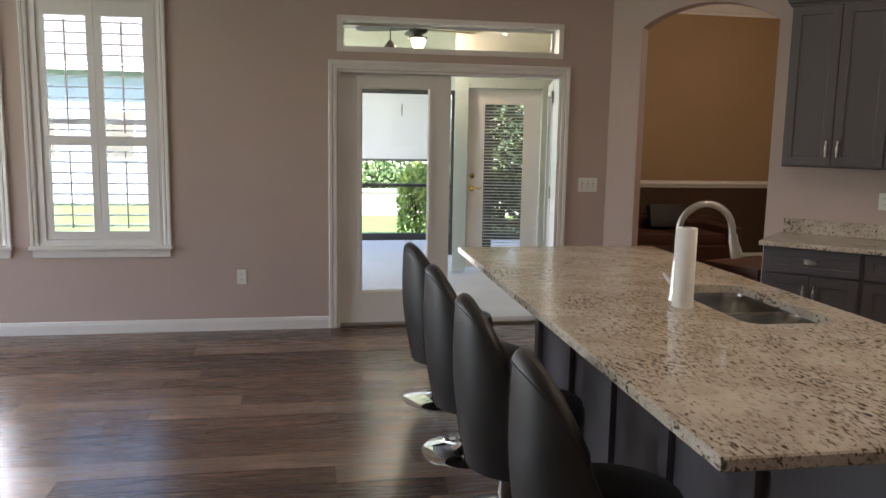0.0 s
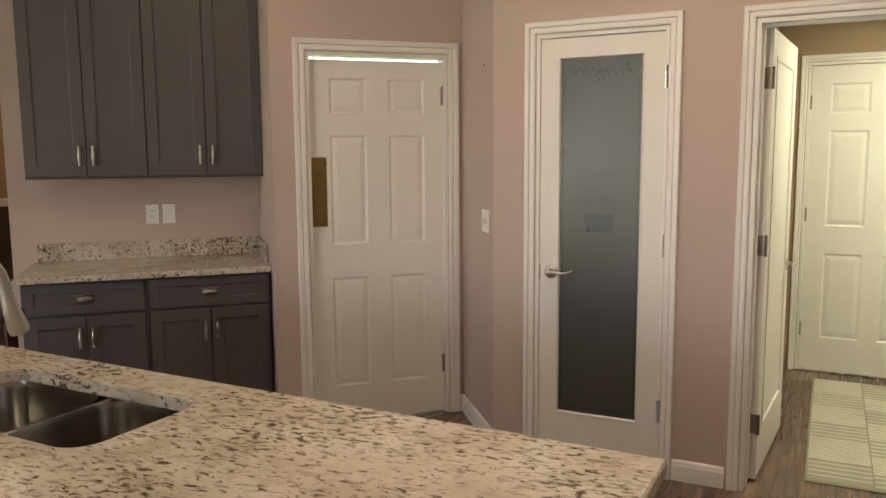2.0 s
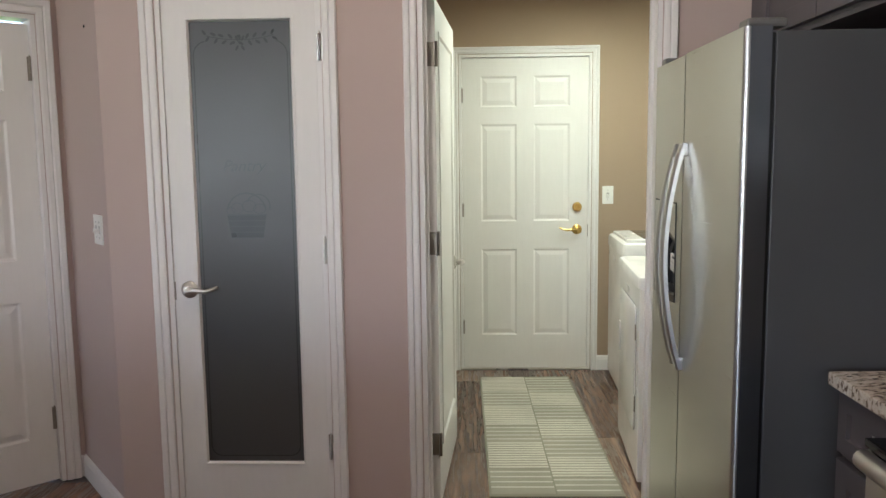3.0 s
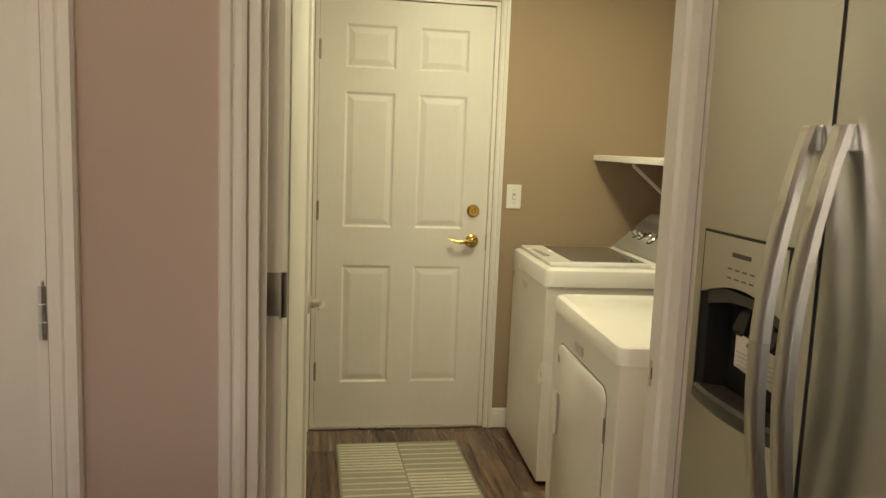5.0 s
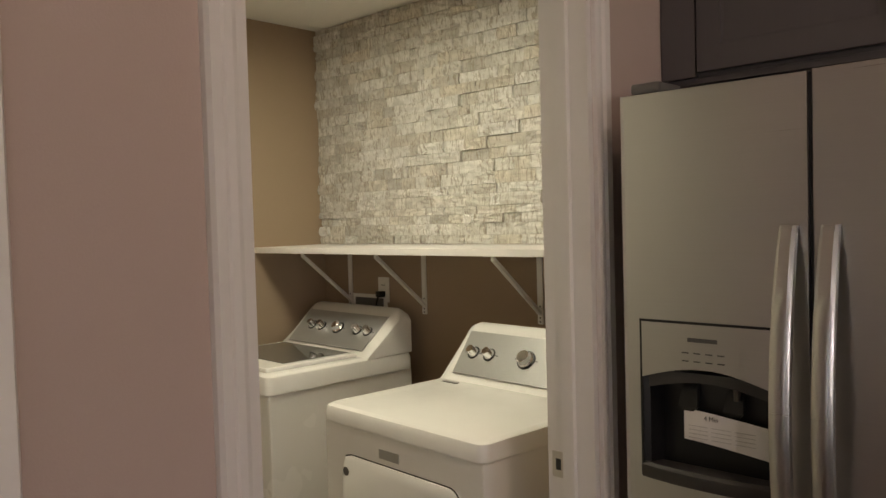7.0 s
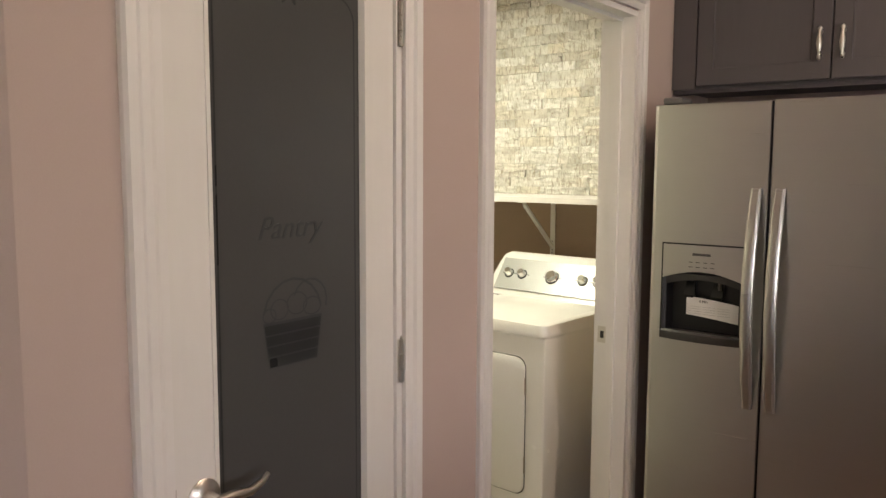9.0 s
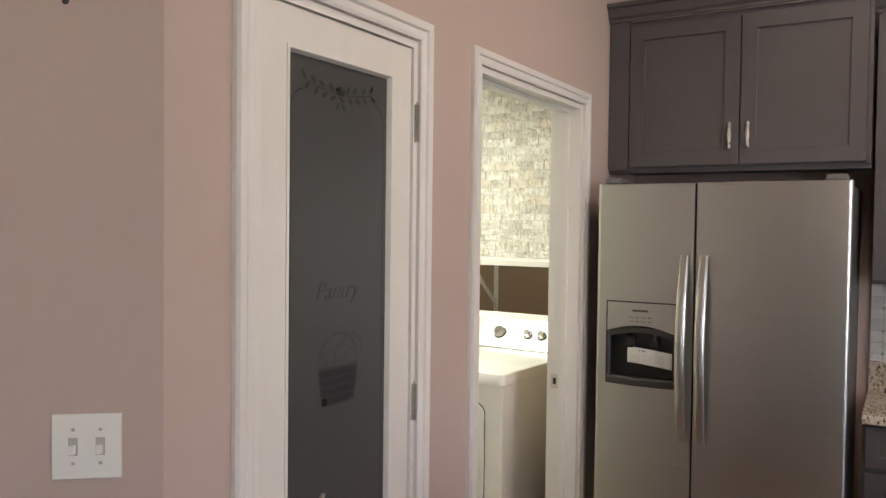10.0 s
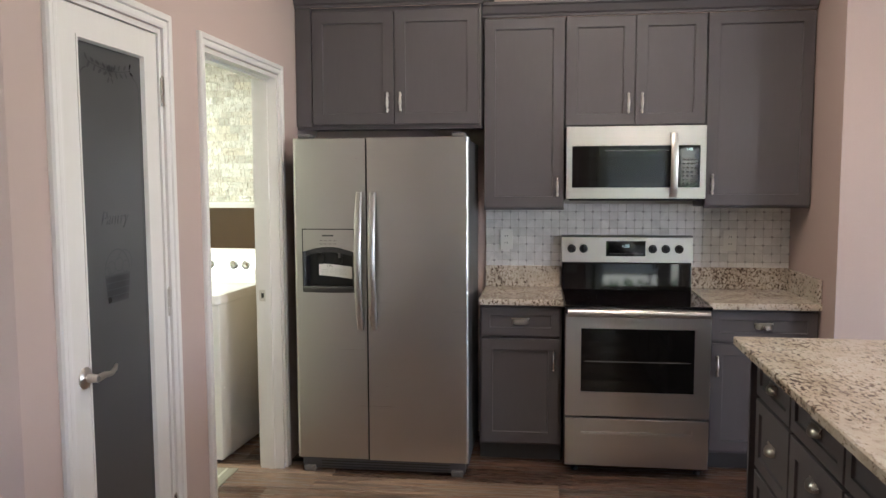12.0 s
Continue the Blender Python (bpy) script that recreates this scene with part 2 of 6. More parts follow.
def ledger_stone(name, joined):
    """Split stone: pieces of cream, white and grey-brown, each with slanting mineral streaks."""
    stops = [(0.0, (0.68, 0.66, 0.60)), (0.2, (0.80, 0.79, 0.75)), (0.42, (0.58, 0.55, 0.49)), (0.58, (0.82, 0.81, 0.78)), (0.78, (0.72, 0.67, 0.58)), (0.92, (0.52, 0.50, 0.46)), (1.0, (0.78, 0.76, 0.71))]
    m = random_tone(name, stops, 0.72, 20, (1, 1, 1.6), 0.8, 0.007, 0.22, joined)
    nt = m.node_tree
    base = nt.nodes["Principled BSDF"].inputs["Base Color"]
    c = base.links[0].from_socket
    info = nt.nodes.new("ShaderNodeNewGeometry" if joined else "ShaderNodeObjectInfo")
    off = nt.nodes.new("ShaderNodeVectorMath")
    off.operation = "MULTIPLY_ADD"
    off.inputs[1].default_value = (11.0, 7.0, 17.0)
    nt.links.new(info.outputs["Random Per Island" if joined else "Random"], off.inputs[0])
    nt.links.new(position(nt), off.inputs[2])
    streak = noise_tex(nt, off.outputs[0], 26, 5, 0.62, stretch=(2.6, 1, 0.55), turn=(0, 28, 0), dist=1.4)
    patch = noise_tex(nt, off.outputs[0], 9, 3, 0.5)
    c = mix(nt, "MIX", ramp(nt, streak, [(0.50, (0,) * 3), (0.62, (0.68,) * 3)]), c, (0.30, 0.25, 0.18))
    c = mix(nt, "MIX", ramp(nt, patch, [(0.56, (0,) * 3), (0.72, (0.55,) * 3)]), c, (0.36, 0.35, 0.30))
    nt.links.new(c, base)
    return m


STONE = ledger_stone("split_ledger_stone", False)
STONEFIELD = ledger_stone("split_ledger_stone_field", True)
TILE = random_tone("white_marble_tile", [(0.0, (0.76, 0.74, 0.72)), (0.5, (0.84, 0.82, 0.80)), (1.0, (0.70, 0.69, 0.67))], 0.25, 14, None, 0.1, 0.001, 0.14)


def foliage(name, dark, light):
    m = material(name, dark, 0.6)
    nt = m.node_tree
    geo = nt.nodes.new("ShaderNodeNewGeometry")
    c = ramp(nt, geo.outputs["Random Per Island"], [(0.0, dark), (1.0, light)])
    nt.links.new(c, nt.nodes["Principled BSDF"].inputs["Base Color"])
    return m


HEDGE = foliage("hedge_leaves", (0.05, 0.11, 0.035), (0.12, 0.20, 0.07))
LIMEBUSH = foliage("yellow_green_leaves", (0.10, 0.19, 0.03), (0.32, 0.38, 0.07))
# leaf colour darkened to stand for the dark reflection in the side door's pane
REFLECTLEAF = foliage("leaves_darkened_for_reflection", (0.012, 0.028, 0.010), (0.045, 0.075, 0.028))
GRASS = surface("lawn", (0.085, 0.16, 0.035), 0.9, var=0.25, scale=0.8, grain=60, relief=0.8, distance=0.02)


def clear_glass():
    m = material("clear_glass", (1, 1, 1), 0.0)
    b = m.node_tree.nodes["Principled BSDF"]
    b.inputs["Transmission Weight"].default_value = 1.0
    b.inputs["IOR"].default_value = 1.45
    return m


GLASS = clear_glass()


def frosted_glass():
    m = surface("frosted_grey_glass", (0.070, 0.070, 0.070), 0.33, var=0.06, scale=1.5, relief=0.05)
    return m


FROST = frosted_glass()
ETCH = surface("etched_dark_glass", (0.026, 0.028, 0.030), 0.30, var=0.08, relief=0)
ETCHFAINT = surface("faint_etched_glass", (0.046, 0.050, 0.053), 0.32, var=0.10, scale=20, relief=0)


def glow(name, color, power):
    m = material(name, color, 0.5)
    b = m.node_tree.nodes["Principled BSDF"]
    b.inputs["Emission Color"].default_value = (*color, 1)
    b.inputs["Emission Strength"].default_value = power
    return m


LAMPGLOW = glow("lit_lamp_glass", (1.0, 0.80, 0.52), 0.6)
CANGLOW = glow("lit_can_lens", (1.0, 0.88, 0.70), 0.6)
TUBEGLOW = glow("lit_laundry_lens", (0.93, 1.0, 0.80), 0.4)
CLOCK = glow("clock_digits", (0.55, 0.75, 0.72), 0.06)

# ---- mesh helpers ----


def link(name, bm, mat, parent=None, label="", smooth=False):
    me = bpy.data.meshes.new(name)
    bmesh.ops.recalc_face_normals(bm, faces=bm.faces)
    if smooth:
        for f in bm.faces:
            f.smooth = True
    bm.to_mesh(me)
    bm.free()
    if smooth:
        me.set_sharp_from_angle(angle=radians(38))
    me.materials.append(mat)
    ob = new(name, me)
    if parent is not None:
        ob.parent = parent
    if label:
        tagged(ob, label)
    return ob


def part(name, bm, mat, parent, label="", smooth=False):
    return link(name, bm, mat, parent, label, smooth)


def thing(name, m, label, category, group="", kind=""):
    ob = new(name)
    ob.empty_display_size = 0.05
    ob.matrix_world = m
    return tagged(ob, label, category, group, kind)


def box(bm, a, b, bevel=0.0):
    (x0, y0, z0), (x1, y1, z1) = a, b
    vs = [bm.verts.new((x, y, z)) for x in (x0, x1) for y in (y0, y1) for z in (z0, z1)]
    fs = [bm.faces.new([vs[i] for i in f]) for f in ((0, 1, 3, 2), (4, 6, 7, 5), (0, 4, 5, 1), (2, 3, 7, 6), (0, 2, 6, 4), (1, 5, 7, 3))]
    if bevel:
        es = list({e for f in fs for e in f.edges})
        bmesh.ops.bevel(bm, geom=es, offset=bevel, segments=2, affect="EDGES", profile=0.6)
    return bm


def boxes(*pairs, bevel=0.0):
    bm = bmesh.new()
    for a, b in pairs:
        box(bm, a, b, bevel)
    return bm


def loft(bm, rings, closed=True, caps=True):
    """Skin rings of points, all of one length."""
    vs = [[bm.verts.new(p) for p in ring] for ring in rings]
    n = len(rings[0])
    for a, b in zip(vs, vs[1:]):
        for i in range(n if closed else n - 1):
            j = (i + 1) % n
            bm.faces.new((a[i], a[j], b[j], b[i]))
    if caps and closed:
        bm.faces.new(vs[0])
        bm.faces.new(list(reversed(vs[-1])))
    return bm


def circle(c, r, ax, ay, n=16):
    c, ax, ay = Vector(c), Vector(ax), Vector(ay)
    return [c + r * (math.cos(2 * math.pi * i / n) * ax + math.sin(2 * math.pi * i / n) * ay) for i in range(n)]


def tube(bm, pts, r, n=10):
    """A round rod along points; r is a number or one for each point."""
    pts = [Vector(p) for p in pts]
    rs = r if isinstance(r, (list, tuple)) else [r] * len(pts)
    rings, up = [], None
    for i, p in enumerate(pts):
        d = (pts[min(i + 1, len(pts) - 1)] - pts[max(i - 1, 0)]).normalized()
        if up is None:
            up = d.orthogonal().normalized()
        up = (up - d * up.dot(d)).normalized()
        rings.append(circle(p, rs[i], up, d.cross(up), n))
    return loft(bm, rings)


def lathe(bm, profile, n=24, at=(0, 0, 0), axis="z", caps=True):
    """Turn a profile of (radius, height) round an axis."""
    ex = {"z": ((1, 0, 0), (0, 1, 0), (0, 0, 1)), "y": ((1, 0, 0), (0, 0, 1), (0, 1, 0)), "x": ((0, 1, 0), (0, 0, 1), (1, 0, 0))}[axis]
    rings = [circle(Vector(at) + h * Vector(ex[2]), max(r, 1e-4), ex[0], ex[1], n) for r, h in profile]
    return loft(bm, rings, caps=caps)


def rounded(w, h, r, n=5, cx=0.0, cy=0.0):
    """The outline of a rectangle with round corners, about a centre."""
    out = []
    for k, (sx, sy) in enumerate(((1, 1), (-1, 1), (-1, -1), (1, -1))):
        for i in range(n + 1):
            a = math.pi / 2 * (k + i / n)
            out.append((cx + sx * (w / 2 - r) + r * math.cos(a), cy + sy * (h / 2 - r) + r * math.sin(a)))
    return out


def text_part(name, words, size, mat, parent, m, label="", slant=0.0):
    cu = bpy.data.curves.new(name, "FONT")
    cu.body, cu.size, cu.extrude = words, size, 0.0004
    cu.align_x, cu.align_y = "CENTER", "CENTER"
    cu.materials.append(mat)
    tmp = new(name, cu)
    me = bpy.data.meshes.new_from_object(tmp.evaluated_get(bpy.context.evaluated_depsgraph_get()))
    bpy.data.objects.remove(tmp)
    me.transform(Matrix(((1, slant, 0, 0), (0, 1, 0, 0), (0, 0, 1, 0), (0, 0, 0, 1))))
    ob = new(name, me)
    ob.parent = parent
    ob.matrix_basis = m
    if label:
        tagged(ob, label)
    return ob


R2 = math.sqrt(0.5)
DIAG, SIXP, NORTH = 10.85, 9.68, 7.52


def on_diag(k, s=DIAG, z=0.0):
    """A place on the slanting wall x + y = s, k metres along it."""
    return (s / 2 + k * R2, s / 2 - k * R2, z)


# ---- walls, floor and ceilings ----


def wall(name, p0, p1, z1, thick, mat, openings=(), label="painted plaster wall", z0=0.0):
    """A wall whose room face runs from p0 to p1, the room on its right-hand side; openings: (from, to, bottom, top)."""
    p0, p1 = Vector((*p0, 0)), Vector((*p1, 0))
    run = (p1 - p0).length
    bm = bmesh.new()
    cuts = sorted({0.0, run, *[v for o in openings for v in o[:2]]})
    for a, b in zip(cuts, cuts[1:]):
        mid = (a + b) / 2
        holes = sorted((o[2], o[3]) for o in openings if o[0] < mid < o[1])
        z = z0
        for h0, h1 in holes + [(z1, z1)]:
            if h0 - z > 0.001:
                box(bm, (a, 0, z), (b, thick, h0))
            z = h1
    ob = link(name, bm, mat)
    d = (p1 - p0).normalized()
    ob.matrix_world = Matrix.Translation(p0) @ Matrix.Rotation(math.atan2(d.y, d.x), 4, "Z")
    return tagged(ob, label, "wall", kind="structure")


H = 3.05
wall("wall_north", (-5.0, NORTH), (3.33, NORTH), H, 0.15, WALL,
     [(2.665, 3.665, 0.68, 2.52), (3.915, 4.795, 0.68, 2.52), (6.115, 7.912, 0.0, 2.035), (6.145, 7.88, 2.205, 2.405)],
     "mauve-beige plaster wall with shuttered windows and patio doors")


def arch_wall():
    """The slanting wall with a segmental arch cut through it."""
    k0, a0, a1, k1 = -2.963, -2.712, -1.685, -0.17
    spring, apex, t = 2.415, 2.575, 0.13
    n, w = 18, (a1 - a0)
    rise = apex - spring
    rad = (w * w / 4 + rise * rise) / (2 * rise)
    pts = [(k0, 0.0), (a0, 0.0)]
    for i in range(n + 1):
        x = a0 + w * i / n
        dx = x - (a0 + a1) / 2
        pts.append((x, apex - rad + math.sqrt(rad * rad - dx * dx)))
    pts += [(a1, 0.0), (k1, 0.0), (k1, H), (k0, H)]
    bm = loft(bmesh.new(), [[(x, y, z) for x, z in pts] for y in (0.0, t)])
    ob = link("wall_arch", bm, WALL)
    ob.matrix_world = Matrix.Translation(on_diag(0)) @ Matrix.Rotation(radians(-45), 4, "Z")
    tagged(ob, "mauve-beige plaster wall with a segmental archway", "wall", kind="structure")


arch_wall()
# the slanting wall steps forward beside the cabinets
wall("wall_return", on_diag(-0.283)[:2], on_diag(-0.283, SIXP + 0.1697)[:2], H, 0.11, WALL)
wall("wall_swing_door", on_diag(-0.283, SIXP)[:2], on_diag(0.785, SIXP)[:2], H, 0.12, WALL, [(0.182, 0.967, 0.0, 2.035)])
wall("wall_switch", (5.395, 4.300), (4.915, 3.905), H, 0.12, WALL)
wall("wall_east", (4.915, 3.905), (4.915, 0.60), H, 0.12, WALL, [(0.222, 0.832, 0.0, 2.045), (1.185, 2.068, 0.0, 2.045)])
wall("wall_south", (4.915, 1.12), (2.185, 1.12), H, 0.12, WALL)
wall("wall_nib_side", (2.185, 1.12), (2.185, 1.60), H, 0.24, WALL)
wall("wall_nib_front", (2.185, 1.84), (1.70, 1.84), H, 0.24, WALL)
wall("wall_nib_west", (1.70, 1.60), (1.70, -3.0), H, 0.24, WALL)
wall("wall_rear", (1.70, -3.0), (-5.0, -3.0), H, 0.15, WALL)
# its opening is unseen, cut only to hold the added west lamp
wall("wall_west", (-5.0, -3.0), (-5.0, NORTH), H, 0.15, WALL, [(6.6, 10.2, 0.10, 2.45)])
# laundry
wall("wall_laundry_stone", (7.14, 0.83), (5.035, 0.83), 2.60, 0.12, LAUNDRY, label="taupe plaster wall behind the washer and dryer")
wall("wall_garage", (7.14, 2.79), (7.14, 0.83), 2.60, 0.12, LAUNDRY, [(0.192, 1.047, 0.0, 2.070)], "taupe plaster wall with a garage door")
wall("wall_laundry_north", (5.035, 2.79), (7.14, 2.79), 2.60, 0.12, LAUNDRY)
wall("wall_laundry_west", (5.038, 0.83), (5.038, 2.79), 2.60, 0.003, LAUNDRY, [(1.007, 1.89, 0.0, 2.045)])
# garage side, closed behind the door
wall("wall_garage_back", (7.40, 2.9), (7.40, 0.8), 2.60, 0.1, LAUNDRY)
# pantry and passage behind the closed doors
wall("wall_pantry_back", (5.5, 3.95), (5.5, 2.91), H, 0.1, WALL)
# dining room
DINING = 10.60
wall("wall_dining_back", (4.25, DINING), (7.35, DINING), 3.30, 0.12, TAN, label="two-tone dining wall, tan above dark brown")
wall("wall_dining_left", (3.46, 7.70), (4.25, DINING), 3.30, 0.10, TAN)
wall("wall_dining_side", (7.35, DINING), (7.35, 8.75), 3.30, 0.10, TAN)
wall("wall_dining_right", (7.35, 8.75), (4.85, 6.25), 3.30, 0.12, TAN)


def slab(name, pts, z0, z1, mat, label, category):
    bm = bmesh.new()
    loft(bm, [[(x, y, z0) for x, y in pts], [(x, y, z1) for x, y in pts]])
    return tagged(link(name, bm, mat), label, category, kind="structure")


slab("ceiling_dining", [(3.33, 7.66), (4.84, 6.15), (7.48, 8.72), (7.48, 10.72), (4.2, 10.72)], 3.22, 3.30, CEIL, "white dining room ceiling", "ceiling")
slab("ceiling", [(-5.1, -3.1), (7.3, -3.1), (7.3, 3.68), (3.32, 7.66), (-5.1, 7.66)], H, H + 0.12, CEIL, "white textured ceiling", "ceiling")
slab("ceiling_laundry", [(5.035, 0.83), (7.14, 0.83), (7.14, 2.79), (5.035, 2.79)], 2.44, 2.50, CEIL, "white laundry ceiling", "ceiling")
FLOOR = slab("floor", [(-5.1, -3.1), (7.5, -3.1), (7.5, 9.0), (4.6, 11.7), (3.38, 7.66), (-5.1, 7.66)], -0.12, -0.004, CABIN, "dark wood-look vinyl plank floor", "floor")


def place(m, *obs):
    for o in obs:
        o.matrix_world = m
    return obs[0]


def trim_u(w, h, cw, mat, name, parent=None, m=None, sill=False, label="white moulded door casing"):
    """A moulded casing, mitred at the corners, round an opening w wide and h high; local y points into the room."""
    prof = [(0.004, 0.0), (0.004, 0.011), (0.012, 0.014), (0.45 * cw, 0.014), (0.52 * cw, 0.010), (0.60 * cw, 0.018), (0.92 * cw, 0.020), (cw, 0.012), (cw, 0.0)]
    bm = bmesh.new()
    rings = []
    for st in range(4):
        ring = []
        for u, v in prof:
            x, z = ((-u, 0.0), (-u, h + u), (w + u, h + u), (w + u, 0.0))[st]
            ring.append((x, v, z))
        rings.append(ring)
    loft(bm, rings)
    ob = link(name, bm, mat, parent)
    if m is not None:
        ob.matrix_world = m
        tagged(ob, label, "casing", kind="structure")
    return ob


def rail_trim(name, p0, p1, prof, mat, label, category="baseboard"):
    """A moulding along a wall's foot or face; prof: (out from the wall, height). The room lies on the right of p0 to p1."""
    p0, p1 = Vector(p0), Vector(p1)
    d = (p1 - p0).normalized()
    out = Vector((d.y, -d.x, 0))
    bm = bmesh.new()
    loft(bm, [[p + out * u + Vector((0, 0, z)) for u, z in prof] for p in (p0, p1)])
    return tagged(link(name, bm, mat), label, category, kind="structure")


BASE = [(0, 0), (0.014, 0), (0.014, 0.070), (0.010, 0.082), (0.010, 0.088), (0.005, 0.096), (0, 0.098)]
BL = "white moulded baseboard"
for a, b in (((-5.0, NORTH), (1.042, NORTH)), ((2.985, NORTH), (3.33, NORTH)), ((3.33, NORTH), on_diag(-2.708)[:2]), (on_diag(-0.283, SIXP)[:2], on_diag(-0.165, SIXP)[:2]),
             (on_diag(0.748, SIXP)[:2], (5.395, 4.300)), ((5.395, 4.300), (4.915, 3.905)), ((4.915, 3.905), (4.915, 3.743)), ((4.915, 3.013), (4.915, 2.782)), ((2.185, 1.84), (1.70, 1.84)), ((1.70, 1.84), (1.70, -3.0)), ((1.7, -3), (-5, -3))):
    rail_trim("baseboard", (*a, 0), (*b, 0), BASE, WHITE, BL)
rail_trim("baseboard", (7.14, 1.696, 0), (7.14, 0.83, 0), BASE, WHITE, BL)
rail_trim("baseboard", (5.86, 2.79, 0), (7.14, 2.79, 0), BASE, WHITE, BL)
rail_trim("baseboard", (4.25, DINING, 0), (7.35, DINING, 0), BASE, WHITE, BL)
rail_trim("trim_chair_rail", (4.25, DINING, 0), (7.35, DINING, 0), [(0, 0.94), (0.012, 0.945), (0.016, 0.965), (0.03, 0.98), (0.03, 0.998), (0.014, 1.008), (0.012, 1.026), (0, 1.03)], WHITE, "white moulded chair rail", "chair rail")
rail_trim("trim_wainscot", (4.25, DINING, 0), (7.35, DINING, 0), [(0, 0.10), (0.004, 0.10), (0.004, 0.94), (0, 0.94)], DARKBROWN, "dark brown painted lower wall", "wainscot")
HD = 3.22
CROWNP = [(0, HD - 0.001), (0.13, HD - 0.001), (0.13, HD - 0.022), (0.095, HD - 0.05), (0.045, HD - 0.105), (0.014, HD - 0.125), (0.014, HD - 0.145), (0, HD - 0.15)]
rail_trim("trim_crown", (4.25, DINING, 0), (7.35, DINING, 0), CROWNP, WHITE, "white crown moulding", "crown moulding")


def jamb(w, h, depth, m, name="trim_jamb"):
    """The lining of a doorway, with its stops."""
    t = 0.018
    bm = boxes(((0, -depth, 0), (t, 0.002, h)), ((w - t, -depth, 0), (w, 0.002, h)), ((t, -depth, h - t), (w - t, 0.002, h)))
    ob = link(name, bm, WHITE)
    ob.matrix_world = m
    return tagged(ob, "white door jamb", "jamb", kind="structure")


# local frames whose y points into the room from a wall
def east(y, z=0.0):
    return pose(4.915, y, z, 0, 0, 90)


def diag(k, s=DIAG, z=0.0):
    x, y, _ = on_diag(k, s)
    return pose(x, y, z, 0, 0, 135)


def north(x, z=0.0):
    return pose(x, NORTH, z, 0, 0, 180)

# ---- doors ----


def door_things(name, m, w, h, label):
    return thing(name, m, label, "door", kind="structure")


def panel_leaf(w, h, t, rows, parent, stile=0.115, mid=0.10):
    """A moulded leaf: stiles and rails proud of a core, with raised fields; rows: (bottom, top) of the panels."""
    f = 0.007
    leaf = part("door_leaf", boxes(((0, -t, 0), (w, -f, h))), DOORWHITE, parent)
    cols = ((stile, (w - mid) / 2), ((w + mid) / 2, w - stile))
    for x0, x1 in ((0, stile), (cols[0][1], cols[1][0]), (w - stile, w)):
        part("stile", boxes(((x0, -f, 0), (x1, 0, h))), DOORWHITE, leaf)
    zs = [0.0] + [v for r in rows for v in r] + [h]
    for x0, x1 in cols:
        for z0, z1 in zip(zs[::2], zs[1::2]):
            part("rail", boxes(((x0, -f, z0), (x1, 0, z1))), DOORWHITE, leaf)
        for z0, z1 in rows:
            rr = [(0.0, -0.0002), (0.010, -f + 0.0006), (0.016, -f + 0.0006), (0.040, -0.0012)]
            bm = loft(bmesh.new(), [[(x0 + i, y, z0 + i), (x1 - i, y, z0 + i), (x1 - i, y, z1 - i), (x0 + i, y, z1 - i)] for i, y in [(0.0, -f)] + rr])
            part("panel", bm, DOORWHITE, leaf)
    return leaf


def hinge_bm(zc, x, y, h=0.09):
    bm = bmesh.new()
    box(bm, (x - 0.009, y - 0.002, zc - h / 2), (x + 0.009, y + 0.002, zc + h / 2))
    for i in range(3):
        z0 = zc - h / 2 + i * h / 3
        tube(bm, [(x, y + 0.005, z0 + 0.001), (x, y + 0.005, z0 + h / 3 - 0.001)], 0.006, 8)
    tube(bm, [(x, y + 0.005, zc + h / 2), (x, y + 0.005, zc + h / 2 + 0.008)], [0.004, 0.002], 8)
    return bm


def lever_parts(parent, x, z, y, mat, side, word):
    """A lever on a round rose; side: +1 when the lever runs to larger x."""
    bm = lathe(bmesh.new(), [(0.0, 0), (0.032, 0), (0.033, 0.004), (0.026, 0.010), (0.014, 0.013), (0.012, 0.045), (0.0, 0.046)], 20, (x, y, z), "y")
    knob = part("door_handle", bm, mat, parent, word, True)
    pts = [(x, y + 0.042, z), (x + side * 0.03, y + 0.046, z + 0.004), (x + side * 0.07, y + 0.044, z - 0.002), (x + side * 0.10, y + 0.040, z + 0.006), (x + side * 0.118, y + 0.034, z + 0.014)]
    part("lever", tube(bmesh.new(), pts, [0.011, 0.010, 0.008, 0.007, 0.005], 10), mat, knob, "", True)
    return knob


SIXROWS = ((0.23, 0.80), (0.98, 1.60), (1.71, 1.93))
# swing door to the passage
sm = diag(0.684, SIXP)
trim_u(0.785, 2.035, 0.064, WHITE, "trim_casing", m=sm)
jamb(0.785, 2.035, 0.12, sm)
d = door_things("door_swing", sm @ pose(0.0195, -0.030, 0.004), 0.746, 2.0, "closed white six-panel swing door with a brass push plate")
panel_leaf(0.746, 1.994, 0.036, ((0.205, 0.817), (1.000, 1.594), (1.710, 1.898)), d, 0.108, 0.124)
part("push_plate", boxes(((0.660, 0.0001, 1.103), (0.741, 0.002, 1.477)), bevel=0.0008), AGEDBRASS, d, "tarnished brass push plate")
for zc in (0.285, 1.81):
    part("hinge", hinge_bm(zc, 0.004, 0.004, 0.10), BRONZE, d)

